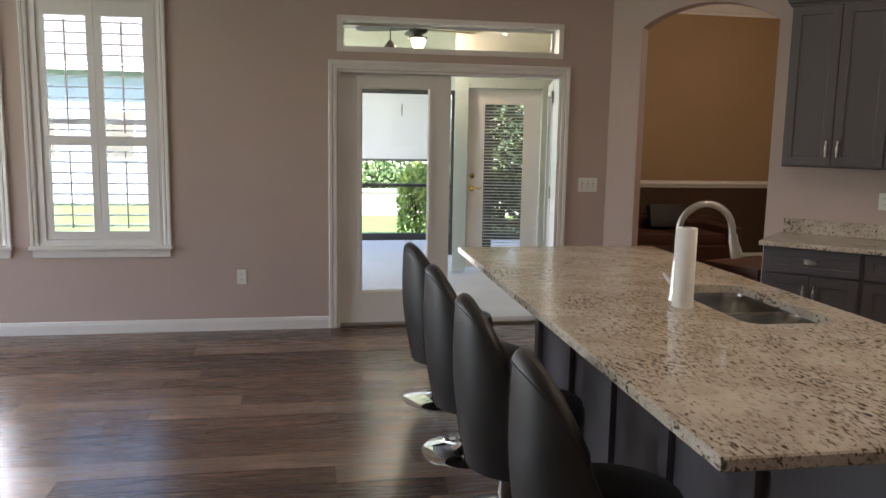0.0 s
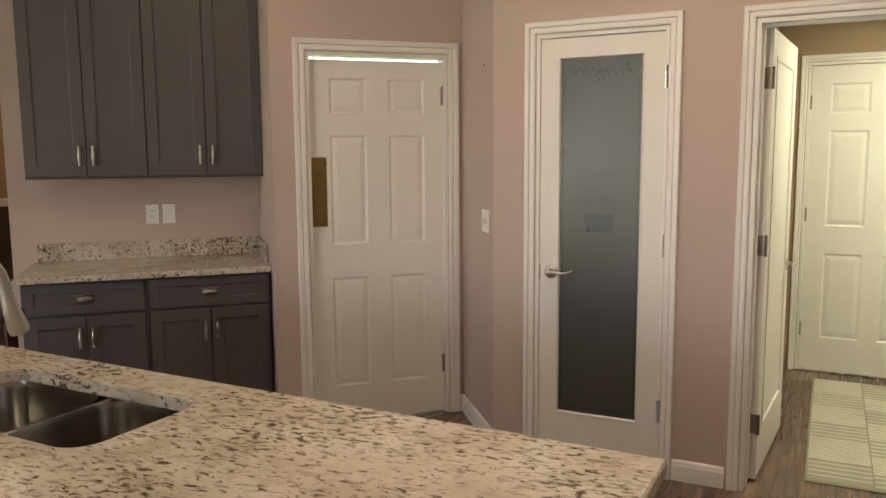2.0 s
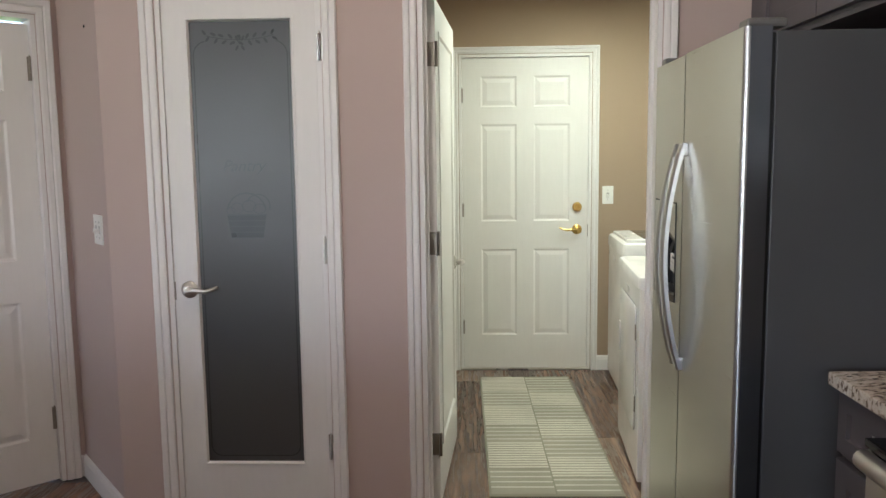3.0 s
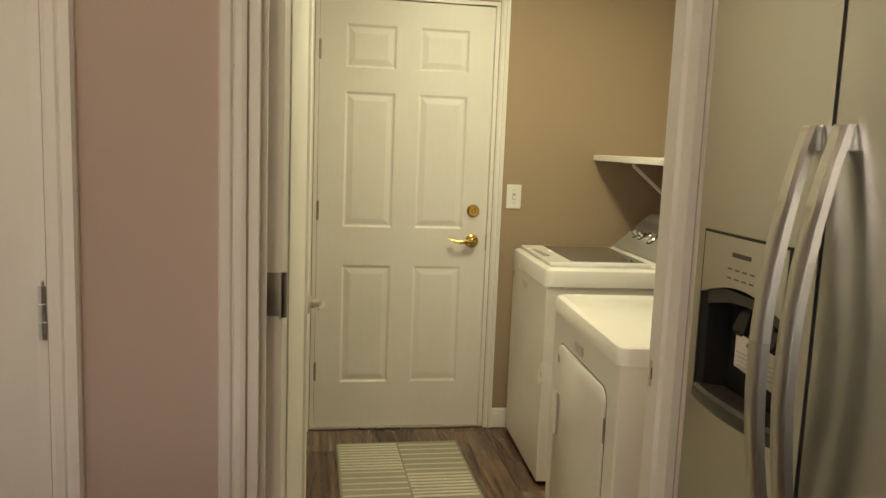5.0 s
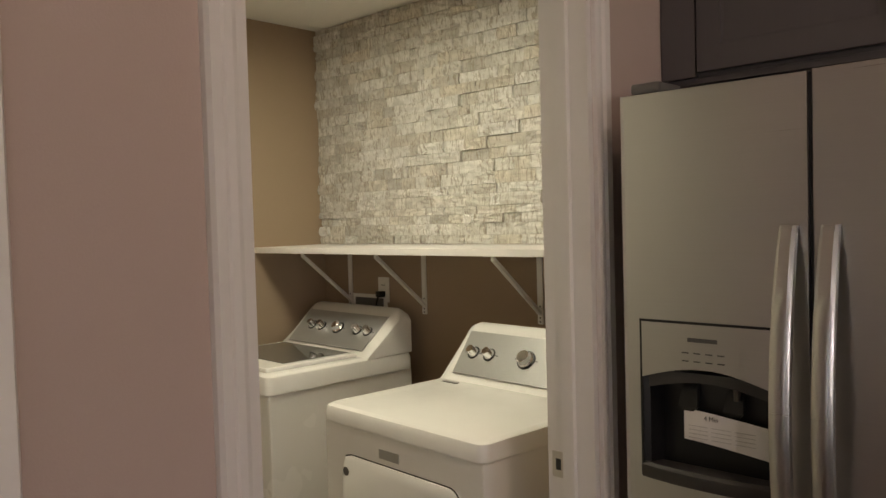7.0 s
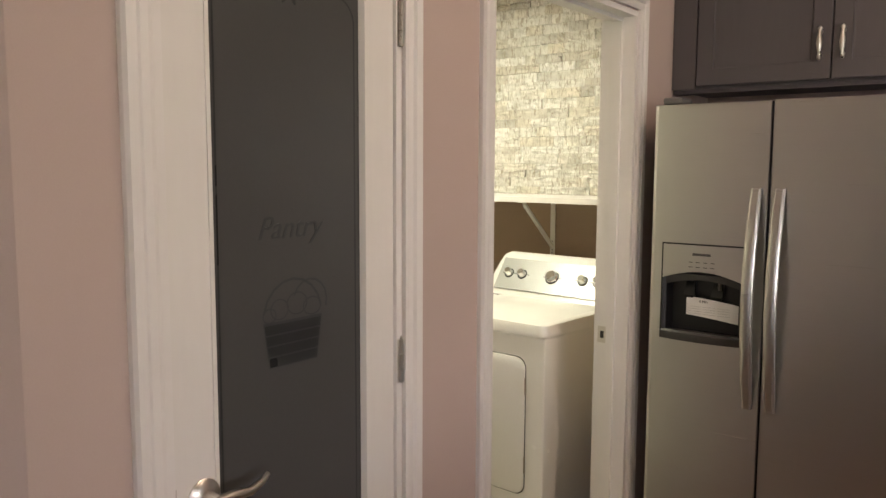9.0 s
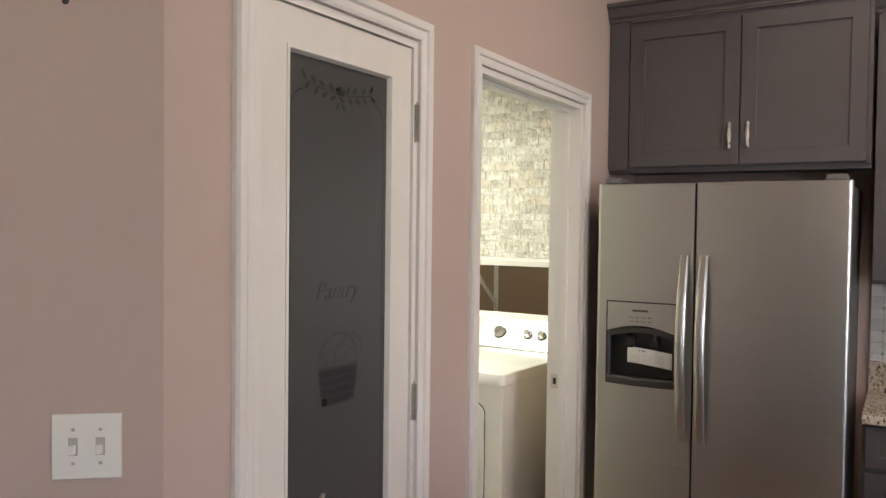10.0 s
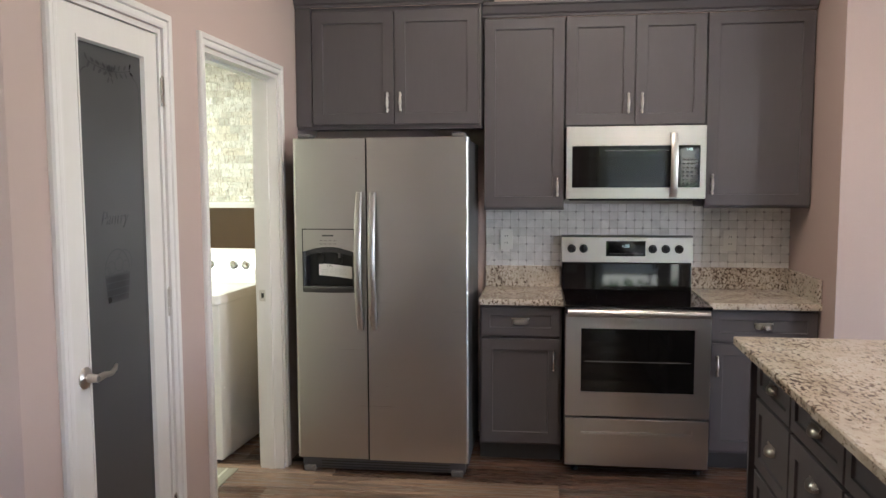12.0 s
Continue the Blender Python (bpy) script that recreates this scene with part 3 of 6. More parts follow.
# pantry door with a frosted, etched pane
pm = east(3.073)
trim_u(0.61, 2.045, 0.058, WHITE, "trim_casing", m=pm)
jamb(0.61, 2.045, 0.12, pm)
d = door_things("door_pantry", pm @ pose(0.020, -0.006, 0.012), 0.57, 2.0, "closed white pantry door with a frosted etched glass pane")
W, HH, gx, g0, g1 = 0.570, 2.012, 0.084, 0.222, 1.930
bm = boxes(((0, -0.036, 0), (gx, 0, HH)), ((W - gx, -0.036, 0), (W, 0, HH)), ((gx, -0.036, 0), (W - gx, 0, g0)), ((gx, -0.036, g1), (W - gx, 0, HH)))
leaf = part("door_leaf", bm, DOORWHITE, d)
rings = []
for ins, y in ((0.0, 0.003), (0.008, 0.003), (0.014, -0.010), (0.0, -0.010)):
    rings.append([(gx + ins, y, g0 + ins), (W - gx - ins, y, g0 + ins), (W - gx - ins, y, g1 - ins), (gx + ins, y, g1 - ins)])
bm = bmesh.new()
loft(bm, rings + [rings[0]], caps=False)
part("glazing_bead", bm, DOORWHITE, leaf)
pane = part("pane", boxes(((gx, -0.022, g0), (W - gx, -0.012, g1))), FROST, d, "frosted grey pane with an etched pantry motif")
# etched border
bx0, bx1, bz0, bz1, yb = gx + 0.026, W - gx - 0.026, g0 + 0.035, g1 - 0.085, -0.0118


def strip(bm, pts, wd):
    for (x0, z0), (x1, z1) in zip(pts, pts[1:]):
        dx, dz = x1 - x0, z1 - z0
        n = math.hypot(dx, dz) or 1
        ox, oz = -dz / n * wd / 2, dx / n * wd / 2
        v = [bm.verts.new(p) for p in ((x0 + ox, yb, z0 + oz), (x1 + ox, yb, z1 + oz), (x1 - ox, yb, z1 - oz), (x0 - ox, yb, z0 - oz))]
        bm.faces.new(v)


def blob(bm, cx, cz, a, b, turn, n=10, y=None):
    vs = []
    for i in range(n):
        u, v = a * math.cos(2 * math.pi * i / n), b * math.sin(2 * math.pi * i / n)
        vs.append(bm.verts.new((cx + u * math.cos(turn) - v * math.sin(turn), yb if y is None else y, cz + u * math.sin(turn) + v * math.cos(turn))))
    bm.faces.new(vs)


bm = bmesh.new()
arc = lambda cx, cz, r, a0, a1: [(cx + r * math.cos(radians(a0 + (a1 - a0) * i / 8)), cz + r * math.sin(radians(a0 + (a1 - a0) * i / 8))) for i in range(9)]
strip(bm, [(bx0, bz0 + 0.04), (bx0, bz1 - 0.05)] + arc(bx0 + 0.05, bz1 - 0.05, 0.05, 180, 100), 0.004)
strip(bm, [(bx1, bz0 + 0.04), (bx1, bz1 - 0.05)] + arc(bx1 - 0.05, bz1 - 0.05, 0.05, 0, 80), 0.004)
strip(bm, arc(bx0 + 0.04, bz0 + 0.04, 0.04, 180, 270) + arc(bx1 - 0.04, bz0 + 0.04, 0.04, 270, 360), 0.004)
part("etched_border", bm, ETCH, pane)
rnd = random.Random(4)
bm = bmesh.new()
sprig = lambda u: (W / 2 + u * 0.125, bz1 + 0.004 + 0.016 * u * u)
strip(bm, [sprig(i / 10 - 1) for i in range(21)], 0.0025)
for i in range(9):
    u = (i - 4) / 4
    cx, cz = sprig(u)
    for s in (1, -1):
        blob(bm, cx + s * 0.005 + rnd.uniform(-0.003, 0.003), cz + s * 0.012, 0.0115, 0.0050, s * (0.7 if u > 0 else -0.7) + rnd.uniform(-0.35, 0.35))
for a in (60, 90, 120, 240, 300):
    blob(bm, W / 2 + 0.022 * math.cos(radians(a)), bz1 - 0.008 + 0.020 * math.sin(radians(a)), 0.011, 0.0045, radians(a))
part("etched_leaves", bm, ETCH, pane)
text_part("etched_word", "Pantry", 0.062, ETCHFAINT, pane, Matrix(((-1, 0, 0, W / 2), (0, 0, 1, yb + 0.0004), (0, 1, 0, 1.385), (0, 0, 0, 1))), slant=0.35)
bm = bmesh.new()
v = [bm.verts.new((W / 2 + x, yb, z)) for x, z in ((-0.062, 1.115), (0.062, 1.115), (0.076, 1.205), (-0.076, 1.205))]
bm.faces.new(v)
for cx, cz, a, b in ((-0.05, 1.225, 0.024, 0.018), (-0.01, 1.235, 0.026, 0.022), (0.035, 1.228, 0.022, 0.02), (0.06, 1.218, 0.016, 0.014)):
    strip(bm, [(W / 2 + cx + a * math.cos(q * 0.42), cz + b * math.sin(q * 0.42)) for q in range(16)], 0.0028)
strip(bm, [(W / 2 + x, z) for x, z in arc(0.0, 1.21, 0.075, 10, 170)], 0.005)
strip(bm, [(W / 2 + x, z) for x, z in arc(-0.045, 1.235, 0.045, 20, 200)], 0.004)
part("etched_basket", bm, ETCHFAINT, pane)
bm = bmesh.new()
for k in range(4):
    za, zb = 1.117 + 0.0215 * k, 1.135 + 0.0215 * k
    bm.faces.new([bm.verts.new((W / 2 + sx * (0.060 + 0.155 * (zz - 1.115)), yb + 0.0004, zz)) for sx, zz in ((-1, za), (1, za), (1, zb), (-1, zb))])
part("etched_weave", bm, ETCH, pane)
lever_parts(d, W - 0.058, 0.920, 0.0, NICKEL, -1, "satin nickel lever handle")
part("strike", boxes(((W - 0.004, -0.02, 0.88), (W + 0.006, 0.001, 0.95)), bevel=0.001), BRONZE, d)
for zc in (0.30, 1.065, 1.815):
    part("hinge", hinge_bm(zc, -0.014, 0.007, 0.10), NICKEL, d)

# laundry doorway, its leaf swung into the laundry
lm = east(1.837)
trim_u(0.883, 2.045, 0.053, WHITE, "trim_casing", m=lm)
trim_u(0.883, 2.045, 0.053, WHITE, "trim_casing", m=pose(5.041, 2.72, 0, 0, 0, -90), label="white moulded casing on the laundry side")
jamb(0.883, 2.045, 0.123, lm)
stop = link("trim_stop", boxes(((0.018, -0.075, 0), (0.030, -0.045, 2.027)), ((0.853, -0.075, 0), (0.865, -0.045, 2.027)), ((0.03, -0.075, 2.015), (0.853, -0.045, 2.027))), WHITE)
stop.matrix_world = lm
tagged(stop, "white door stop", "door stop", kind="structure")
sp = thing("strike_plate", lm @ pose(0.0182, -0.095, 0.92), "nickel strike plate on the laundry jamb", "strike plate")
part("plate", boxes(((0, -0.016, -0.03), (0.002, 0.020, 0.03)), bevel=0.0008), NICKEL, sp)
part("latch_hole", boxes(((0.0021, -0.006, -0.013), (0.0026, 0.008, 0.013))), DARKSLOT, sp)
d = door_things("door_laundry", pose(5.045, 2.662, 0.012, 0, 0, -3.8), 0.81, 2.0, "open white laundry door with one tall panel")
bm = loft(bmesh.new(), [[(0.81 * q + i, y, 2.01 * s + j) for q, s, i, j in ((0, 0, a, c), (1, 0, -a, c), (1, 1, -a, -e), (0, 1, a, -e))] for a, c, e, y in ((0.11, 0.22, 0.11, 0.004), (0.11, 0.22, 0.11, 0.0), (0, 0, 0, 0.0), (0, 0, 0, 0.036), (0.11, 0.22, 0.11, 0.036), (0.11, 0.22, 0.11, 0.032))])
leaf = part("door_leaf", bm, DOORWHITE, d)
bm = bmesh.new()
loft(bm, [[(0.11 + i, y, 0.22 + i), (0.70 - i, y, 0.22 + i), (0.70 - i, y, 1.90 - i), (0.11 + i, y, 1.90 - i)] for i, y in ((0, 0.003), (0.0, -0.004), (0.012, -0.004), (0.020, 0.0035))], caps=False)
part("panel_bead", bm, DOORWHITE, leaf)
knob = lathe(bmesh.new(), [(0, 0), (0.032, 0), (0.033, -0.004), (0.014, -0.012), (0.012, -0.045), (0, -0.046)], 20, (0.75, 0.0, 0.90), "y")
kh = part("door_handle", knob, NICKEL, d, "satin nickel lever handle", True)
part("lever", tube(bmesh.new(), [(0.75, -0.042, 0.90), (0.70, -0.046, 0.903), (0.64, -0.040, 0.905)], [0.011, 0.008, 0.005], 10), NICKEL, kh, "", True)
for zc in (0.26, 1.075, 1.80):
    bm = boxes(((-0.002, 0.002, zc - 0.045), (0.0, 0.034, zc + 0.045)), ((-0.040, -0.0005, zc - 0.045), (-0.002, 0.0015, zc + 0.045)))
    tube(bm, [(-0.003, -0.004, zc - 0.047), (-0.003, -0.004, zc + 0.047)], 0.006, 8)
    part("hinge", bm, BRONZE, d)

# garage door
gm = pose(7.14, 1.743, 0, 0, 0, 90)
trim_u(0.855, 2.070, 0.046, WHITE, "trim_casing", m=gm)
jamb(0.855, 2.070, 0.12, gm)
d = door_things("door_garage", gm @ pose(0.020, -0.012, 0.012), 0.77, 2.0, "closed white six-panel garage door with brass hardware")
panel_leaf(0.815, 2.036, 0.04, ((0.225, 0.80), (0.985, 1.615), (1.725, 1.92)), d, 0.12, 0.11)
part("threshold", boxes(((-0.02, -0.06, -0.011), (0.835, 0.02, -0.001)), bevel=0.003), NICKEL, d, "metal threshold")
lever_parts(d, 0.070, 0.928, 0.0, BRASS, 1, "polished brass lever handle")
part("deadbolt", lathe(bmesh.new(), [(0, 0), (0.031, 0), (0.031, 0.008), (0.022, 0.014), (0.020, 0.018), (0, 0.018)], 20, (0.070, 0, 1.075), "y"), BRASS, d, "brass deadbolt", True)
part("thumb_turn", boxes(((0.064, 0.018, 1.060), (0.076, 0.030, 1.090)), bevel=0.003), BRASS, d)
for zc in (0.28, 1.06, 1.80):
    part("hinge", hinge_bm(zc, 0.817, 0.004, 0.09), BRONZE, d)
part("strike", boxes(((-0.006, -0.01, 0.88), (0.002, 0.002, 0.96)), bevel=0.001), BRONZE, d)

# patio doors: one closed leaf, one swung out
fm = north(2.912)
trim_u(1.797, 2.035, 0.072, WHITE, "trim_casing", m=fm)
jamb(1.797, 2.035, 0.15, fm)


def patio_leaf(name, m, label):
    d = door_things(name, m, 0.9, 2.0, label)
    w, h, a, b, z0, z1 = 0.878, 1.99, 0.170, 0.716, 0.255, 1.885
    part("door_leaf", boxes(((0, -0.042, 0), (a, 0, h)), ((b, -0.042, 0), (w, 0, h)), ((a, -0.042, 0), (b, 0, z0)), ((a, -0.042, z1), (b, 0, h))), DOORWHITE, d)
    bm = bmesh.new()
    rr = [[(a - i, y, z0 - i), (b + i, y, z0 - i), (b + i, y, z1 + i), (a - i, y, z1 + i)] for i, y in ((0.03, 0.0), (0.03, 0.008), (0.0, 0.010), (-0.012, 0.0), (-0.012, -0.02))]
    loft(bm, rr, caps=False)
    part("glazing_frame", bm, DOORWHITE, d)
    p = part("pane", boxes(((a - 0.006, -0.022, z0 - 0.006), (b + 0.006, -0.018, z1 + 0.006))), GLASS, d, "clear glass pane")
    p.visible_shadow = False
    return d


patio_leaf("door_patio", fm @ pose(0.899, -0.05, 0.025), "closed white patio door with a tall glass pane")
od = patio_leaf("door_patio", pose(2.890, 7.66, 0.025, 0, 0, 75), "white glazed patio door swung open outside")
for zc in (0.28, 1.06, 1.85):
    ob = part("hinge", boxes(((-0.012, 0.0, zc - 0.05), (0.03, 0.006, zc + 0.05)), bevel=0.001), BRONZE, od)
sillb = link("trim_threshold", boxes(((0.02, -0.15, 0.0), (1.777, 0.012, 0.022)), bevel=0.004), BRONZE)
sillb.matrix_world = fm
tagged(sillb, "bronze patio door threshold", "threshold", kind="structure")

# transom window over the patio doors
tw = thing("window_transom", north(2.88), "narrow transom window above the patio doors", "window", kind="structure")
bm = bmesh.new()
loft(bm, [[(i, y, 2.205 + i), (1.735 - i, y, 2.205 + i), (1.735 - i, y, 2.405 - i), (i, y, 2.405 - i)] for i, y in ((-0.035, 0.0), (-0.035, 0.012), (0.004, 0.014), (0.004, -0.13), (0.022, -0.13), (0.022, -0.15), (-0.001, -0.15))], caps=False)
part("window_frame", bm, WHITE, tw)
p = part("pane", boxes(((0.018, -0.142, 2.225), (1.717, -0.138, 2.387))), GLASS, tw)
p.visible_shadow = False


# ---- shuttered windows ----
def shuttered_window(name, x1, w):
    """A window with a moulded casing, a sill and two tiers of louvred plantation shutters; local x runs from its right end."""
    m = north(x1)
    t = thing(name, m, "tall window with white plantation shutters, louvres open", "window", kind="structure")
    z0, z1 = 0.68, 2.52
    part("window_sill", boxes(((-0.07, -0.14, z0 - 0.028), (w + 0.07, 0.045, z0 - 0.001)), bevel=0.004), WHITE, t)
    part("apron", boxes(((-0.05, 0.0, z0 - 0.09), (w + 0.05, 0.014, z0 - 0.029)), bevel=0.003), WHITE, t)
    cas = trim_u(w, z1 - z0, 0.06, WHITE, "casing", t)
    cas.location = (0, 0, z0)
    part("lining", boxes(((0, -0.15, z0), (0.015, 0, z1)), ((w - 0.015, -0.15, z0), (w, 0, z1)), ((0.015, -0.15, z1 - 0.015), (w - 0.015, 0, z1))), WHITE, t)
    fr = 0.05
    part("shutter_frame", boxes(((0.015, -0.045, z0), (fr, 0.004, z1)), ((w - fr, -0.045, z0), (w - 0.015, 0.004, z1)), ((fr, -0.045, z1 - 0.05), (w - fr, 0.004, z1 - 0.015)), ((fr, -0.045, z0), (w - fr, 0.004, z0 + 0.045))), WHITE, t)
    pw = (w - 2 * fr) / 2
    lm = None
    for i in range(2):
        x0 = fr + i * pw
        st = 0.052
        sh = part("shutter", boxes(((x0 + 0.002, -0.035, z0 + 0.047), (x0 + st, -0.005, z1 - 0.052)), ((x0 + pw - st, -0.035, z0 + 0.047), (x0 + pw - 0.002, -0.005, z1 - 0.052)),
                                   ((x0 + st, -0.035, z0 + 0.047), (x0 + pw - st, -0.005, z0 + 0.105)), ((x0 + st, -0.035, 1.425), (x0 + pw - st, -0.005, 1.495)), ((x0 + st, -0.035, 2.36), (x0 + pw - st, -0.005, z1 - 0.052))), WHITE, t)
        for a, b, n in ((0.79, 1.42, 8), (1.50, 2.355, 11)):
            for k in range(n):
                zc = a + (k + 0.5) * (b - a) / n
                if lm is None:
                    bm = bmesh.new()
                    ring = [(0.030 * math.cos(q * math.pi / 5), 0.0045 * math.sin(q * math.pi / 5)) for q in range(10)]
                    loft(bm, [[(x, u, v) for u, v in ring] for x in (st + 0.001, pw - st - 0.001)])
                    slat = part("slat", bm, WHITE, sh)
                    lm = slat.data
                else:
                    slat = new("slat", lm)
                    slat.parent = sh
                slat.matrix_basis = pose(x0, -0.02, zc, -8)
            part("tilt_rod", boxes(((x0 + pw / 2 - 0.006, 0.012, a + 0.02), (x0 + pw / 2 + 0.006, 0.021, b - 0.03)), bevel=0.002), WHITE, sh)
    part("sash", boxes(((0.015, -0.14, 1.58), (w - 0.015, -0.11, 1.62)), ((0.015, -0.14, z0), (0.045, -0.11, z1 - 0.015)), ((w - 0.045, -0.14, z0), (w - 0.015, -0.11, z1 - 0.015))), WHITE, t)
    g = part("pane", boxes(((0.045, -0.127, z0), (w - 0.045, -0.123, z1 - 0.015))), GLASS, t)
    g.visible_shadow = False
    return t


shuttered_window("window_1", -0.205, 0.88)
shuttered_window("window_2", -1.335, 1.00)


# ---- wall plates ----
def plate(m, n, kind, label):
    """A cover plate with n toggles, a duplex outlet or a rocker."""
    w = 0.072 + 0.046 * (n - 1)
    t = thing({"toggle": "light_switch", "outlet": "wall_outlet", "rocker": "light_switch"}[kind], m, label, "outlet" if kind == "outlet" else "switch")
    part("cover_plate", boxes(((-w / 2, 0, -0.058), (w / 2, 0.006, 0.058)), bevel=0.002), PLASTIC, t)
    for i in range(n):
        x = (i - (n - 1) / 2) * 0.046
        if kind == "toggle":
            part("toggle", boxes(((x - 0.005, 0.006, -0.012), (x + 0.005, 0.018, 0.004)), bevel=0.0015), PLASTIC, t)
            part("slot", boxes(((x - 0.008, 0.0058, -0.016), (x + 0.008, 0.0066, 0.016))), SLOTGREY, t)
            for z in (-0.03, 0.03):
                part("screw", lathe(bmesh.new(), [(0, 0), (0.0035, 0), (0.003, 0.0012), (0, 0.0014)], 8, (x, 0.006, z), "y"), SLOTGREY, t)
        elif kind == "outlet":
            for z in (-0.02, 0.02):
                part("socket", lathe(bmesh.new(), [(0, 0), (0.0165, 0), (0.016, 0.002), (0, 0.002)], 18, (x, 0.0058, z), "y"), PLASTIC, t)
                part("slot", boxes(((x - 0.008, 0.0078, z - 0.004), (x - 0.005, 0.0084, z + 0.006)), ((x + 0.005, 0.0078, z - 0.004), (x + 0.008, 0.0084, z + 0.006))), DARKSLOT, t)
        else:
            part("rocker", boxes(((x - 0.0165, 0.006, -0.033), (x + 0.0165, 0.010, 0.033)), bevel=0.0015), PLASTIC, t)
    return t


plate(north(3.17, 1.16), 3, "toggle", "white triple toggle switch plate on the wall")
plate(north(0.369, 0.425), 1, "outlet", "white outlet low on the mauve wall")
sa = math.degrees(math.atan2(-0.395, -0.48))
plate(pose(5.015, 3.9873, 1.156, 0, 0, sa + 180), 2, "toggle", "white double toggle switch plate by the pantry")
plate(pose(7.14, 1.636, 1.163, 0, 0, 90), 1, "toggle", "white toggle switch beside the garage door")
plate(diag(-0.916, DIAG, 1.146), 1, "outlet", "white outlet above the granite splash")
plate(diag(-0.822, DIAG, 1.146), 1, "rocker", "white rocker switch above the granite splash")
plate(pose(3.78, 1.134, 1.165), 1, "outlet", "white outlet on the tiled backsplash")
plate(pose(2.515, 1.134, 1.165), 1, "outlet", "white outlet on the tiled backsplash")


nl = thing("wall_anchor", pose(5.027, 3.9972, 1.938, 0, 0, sa + 180), "small dark screw in the painted wall", "screw")
part("head", lathe(bmesh.new(), [(0, 0), (0.006, 0), (0.005, 0.003), (0, 0.004)], 10, (0.02, 0.0, 0.0), "y"), DARKSLOT, nl)


# ---- cabinets ----
def pull(parent, x, y, z):
    """A cast pull with a beaded middle, standing upright."""
    bm = bmesh.new()
    prof = [(0.003, -0.055), (0.0078, -0.048), (0.0045, -0.037), (0.0065, -0.024), (0.0095, 0), (0.0065, 0.024), (0.0045, 0.037), (0.0078, 0.048), (0.003, 0.055)]
    tube(bm, [(x, y + 0.022 - 0.006 * (abs(h) / 0.05) ** 2, z + h) for r, h in prof], [r for r, h in prof], 10)
    for s in (-0.038, 0.038):
        tube(bm, [(x, y, z + s), (x, y + 0.020, z + s)], [0.007, 0.004], 8)
    return part("handle", bm, NICKEL, parent, "satin nickel cast pull", True)


def cup(parent, x, y, z):
    """A cup pull: a half shell, open below."""
    bm = bmesh.new()
    rings = []
    for i in range(9):
        a = math.pi * i / 8
        c = math.sin(a)
        rings.append([(x - 0.042 * math.cos(a), y + 0.024 * c * math.cos(q) + 0.001, z - 0.008 + 0.024 * (0.35 + 0.65 * c) * math.sin(q)) for q in [radians(v) for v in (-20, 0, 20, 40, 60, 80, 95)]])
    loft(bm, rings, closed=False, caps=False)
    bmesh.ops.solidify(bm, geom=bm.faces[:], thickness=0.002)
    box(bm, (x - 0.046, y, z + 0.010), (x + 0.046, y + 0.003, z + 0.018), 0.001)
    return part("handle", bm, NICKEL, parent, "satin nickel cup pull", True)


def shaker(name, parent, x0, x1, z0, z1, y, fr=0.058):
    """A shaker front: four rails round a sunk panel."""
    g = 0.0025
    x0, x1, z0, z1 = x0 + g, x1 - g, z0 + g, z1 - g
    t = 0.020
    fr = min(fr, (z1 - z0) * 0.28)
    rr = [(0.0, y), (0.0, y + t - 0.0015), (0.0015, y + t), (fr, y + t), (fr + 0.001, y + 0.0115), (fr + 0.006, y + 0.0100)]
    bm = loft(bmesh.new(), [[(x0 + i, yy, z0 + i), (x1 - i, yy, z0 + i), (x1 - i, yy, z1 - i), (x0 + i, yy, z1 - i)] for i, yy in rr])
    return part(name, bm, CAB, parent)


def crown(parent, path, z, out=0.055, h=0.085):
    """A crown along a path of (x, y), mitred, leaning outwards; the left side of the path is the outside."""
    prof = [(0, 0), (0.012, 0), (0.014, 0.012), (0.024, 0.020), (out * 0.75, h * 0.70), (out, h * 0.80), (out, h), (0, h)]
    pts = [Vector((x, y)) for x, y in path]
    bm = bmesh.new()
    rings = []
    for i, p in enumerate(pts):
        n0 = n1 = None
        if i:
            d0 = (p - pts[i - 1]).normalized()
            n0 = Vector((-d0.y, d0.x))
        if i < len(pts) - 1:
            d1 = (pts[i + 1] - p).normalized()
            n1 = Vector((-d1.y, d1.x))
        n0, n1 = n0 or n1, n1 or n0
        nn = (n0 + n1) / max(0.3, 1 + n0.dot(n1))
        rings.append([(p.x + nn.x * u, p.y + nn.y * u, z + v) for u, v in prof])
    loft(bm, rings)
    return part("crown", bm, CAB, parent)


def upper(m, w, z0, z1, depth, doors, label, pull_sides, group="upper cabinets"):
    """A wall cabinet; doors: widths; pull_sides: for each door the pull's side, -1 or 1 in x."""
    c = thing("wall_cabinet", m, label, "cabinet", group)
    part("body", loft(bmesh.new(), [[(x, yy, zz) for yy, zz in ((0.002, z1), (0.002, z0 - 0.012), (0.02, z0 - 0.012), (0.02, z0), (depth - 0.035, z0), (depth - 0.035, z0 - 0.012), (depth - 0.021, z0 - 0.012), (depth - 0.021, z1))] for x in (0, w)]), CAB, c)
    x = 0.0
    for dw, sd in zip(doors, pull_sides):
        dr = shaker("door", c, x, x + dw, z0, z1, depth - 0.0205)
        pull(dr, x + (dw - 0.035 if sd > 0 else 0.035), depth, z0 + 0.115)
        x += dw
    return c


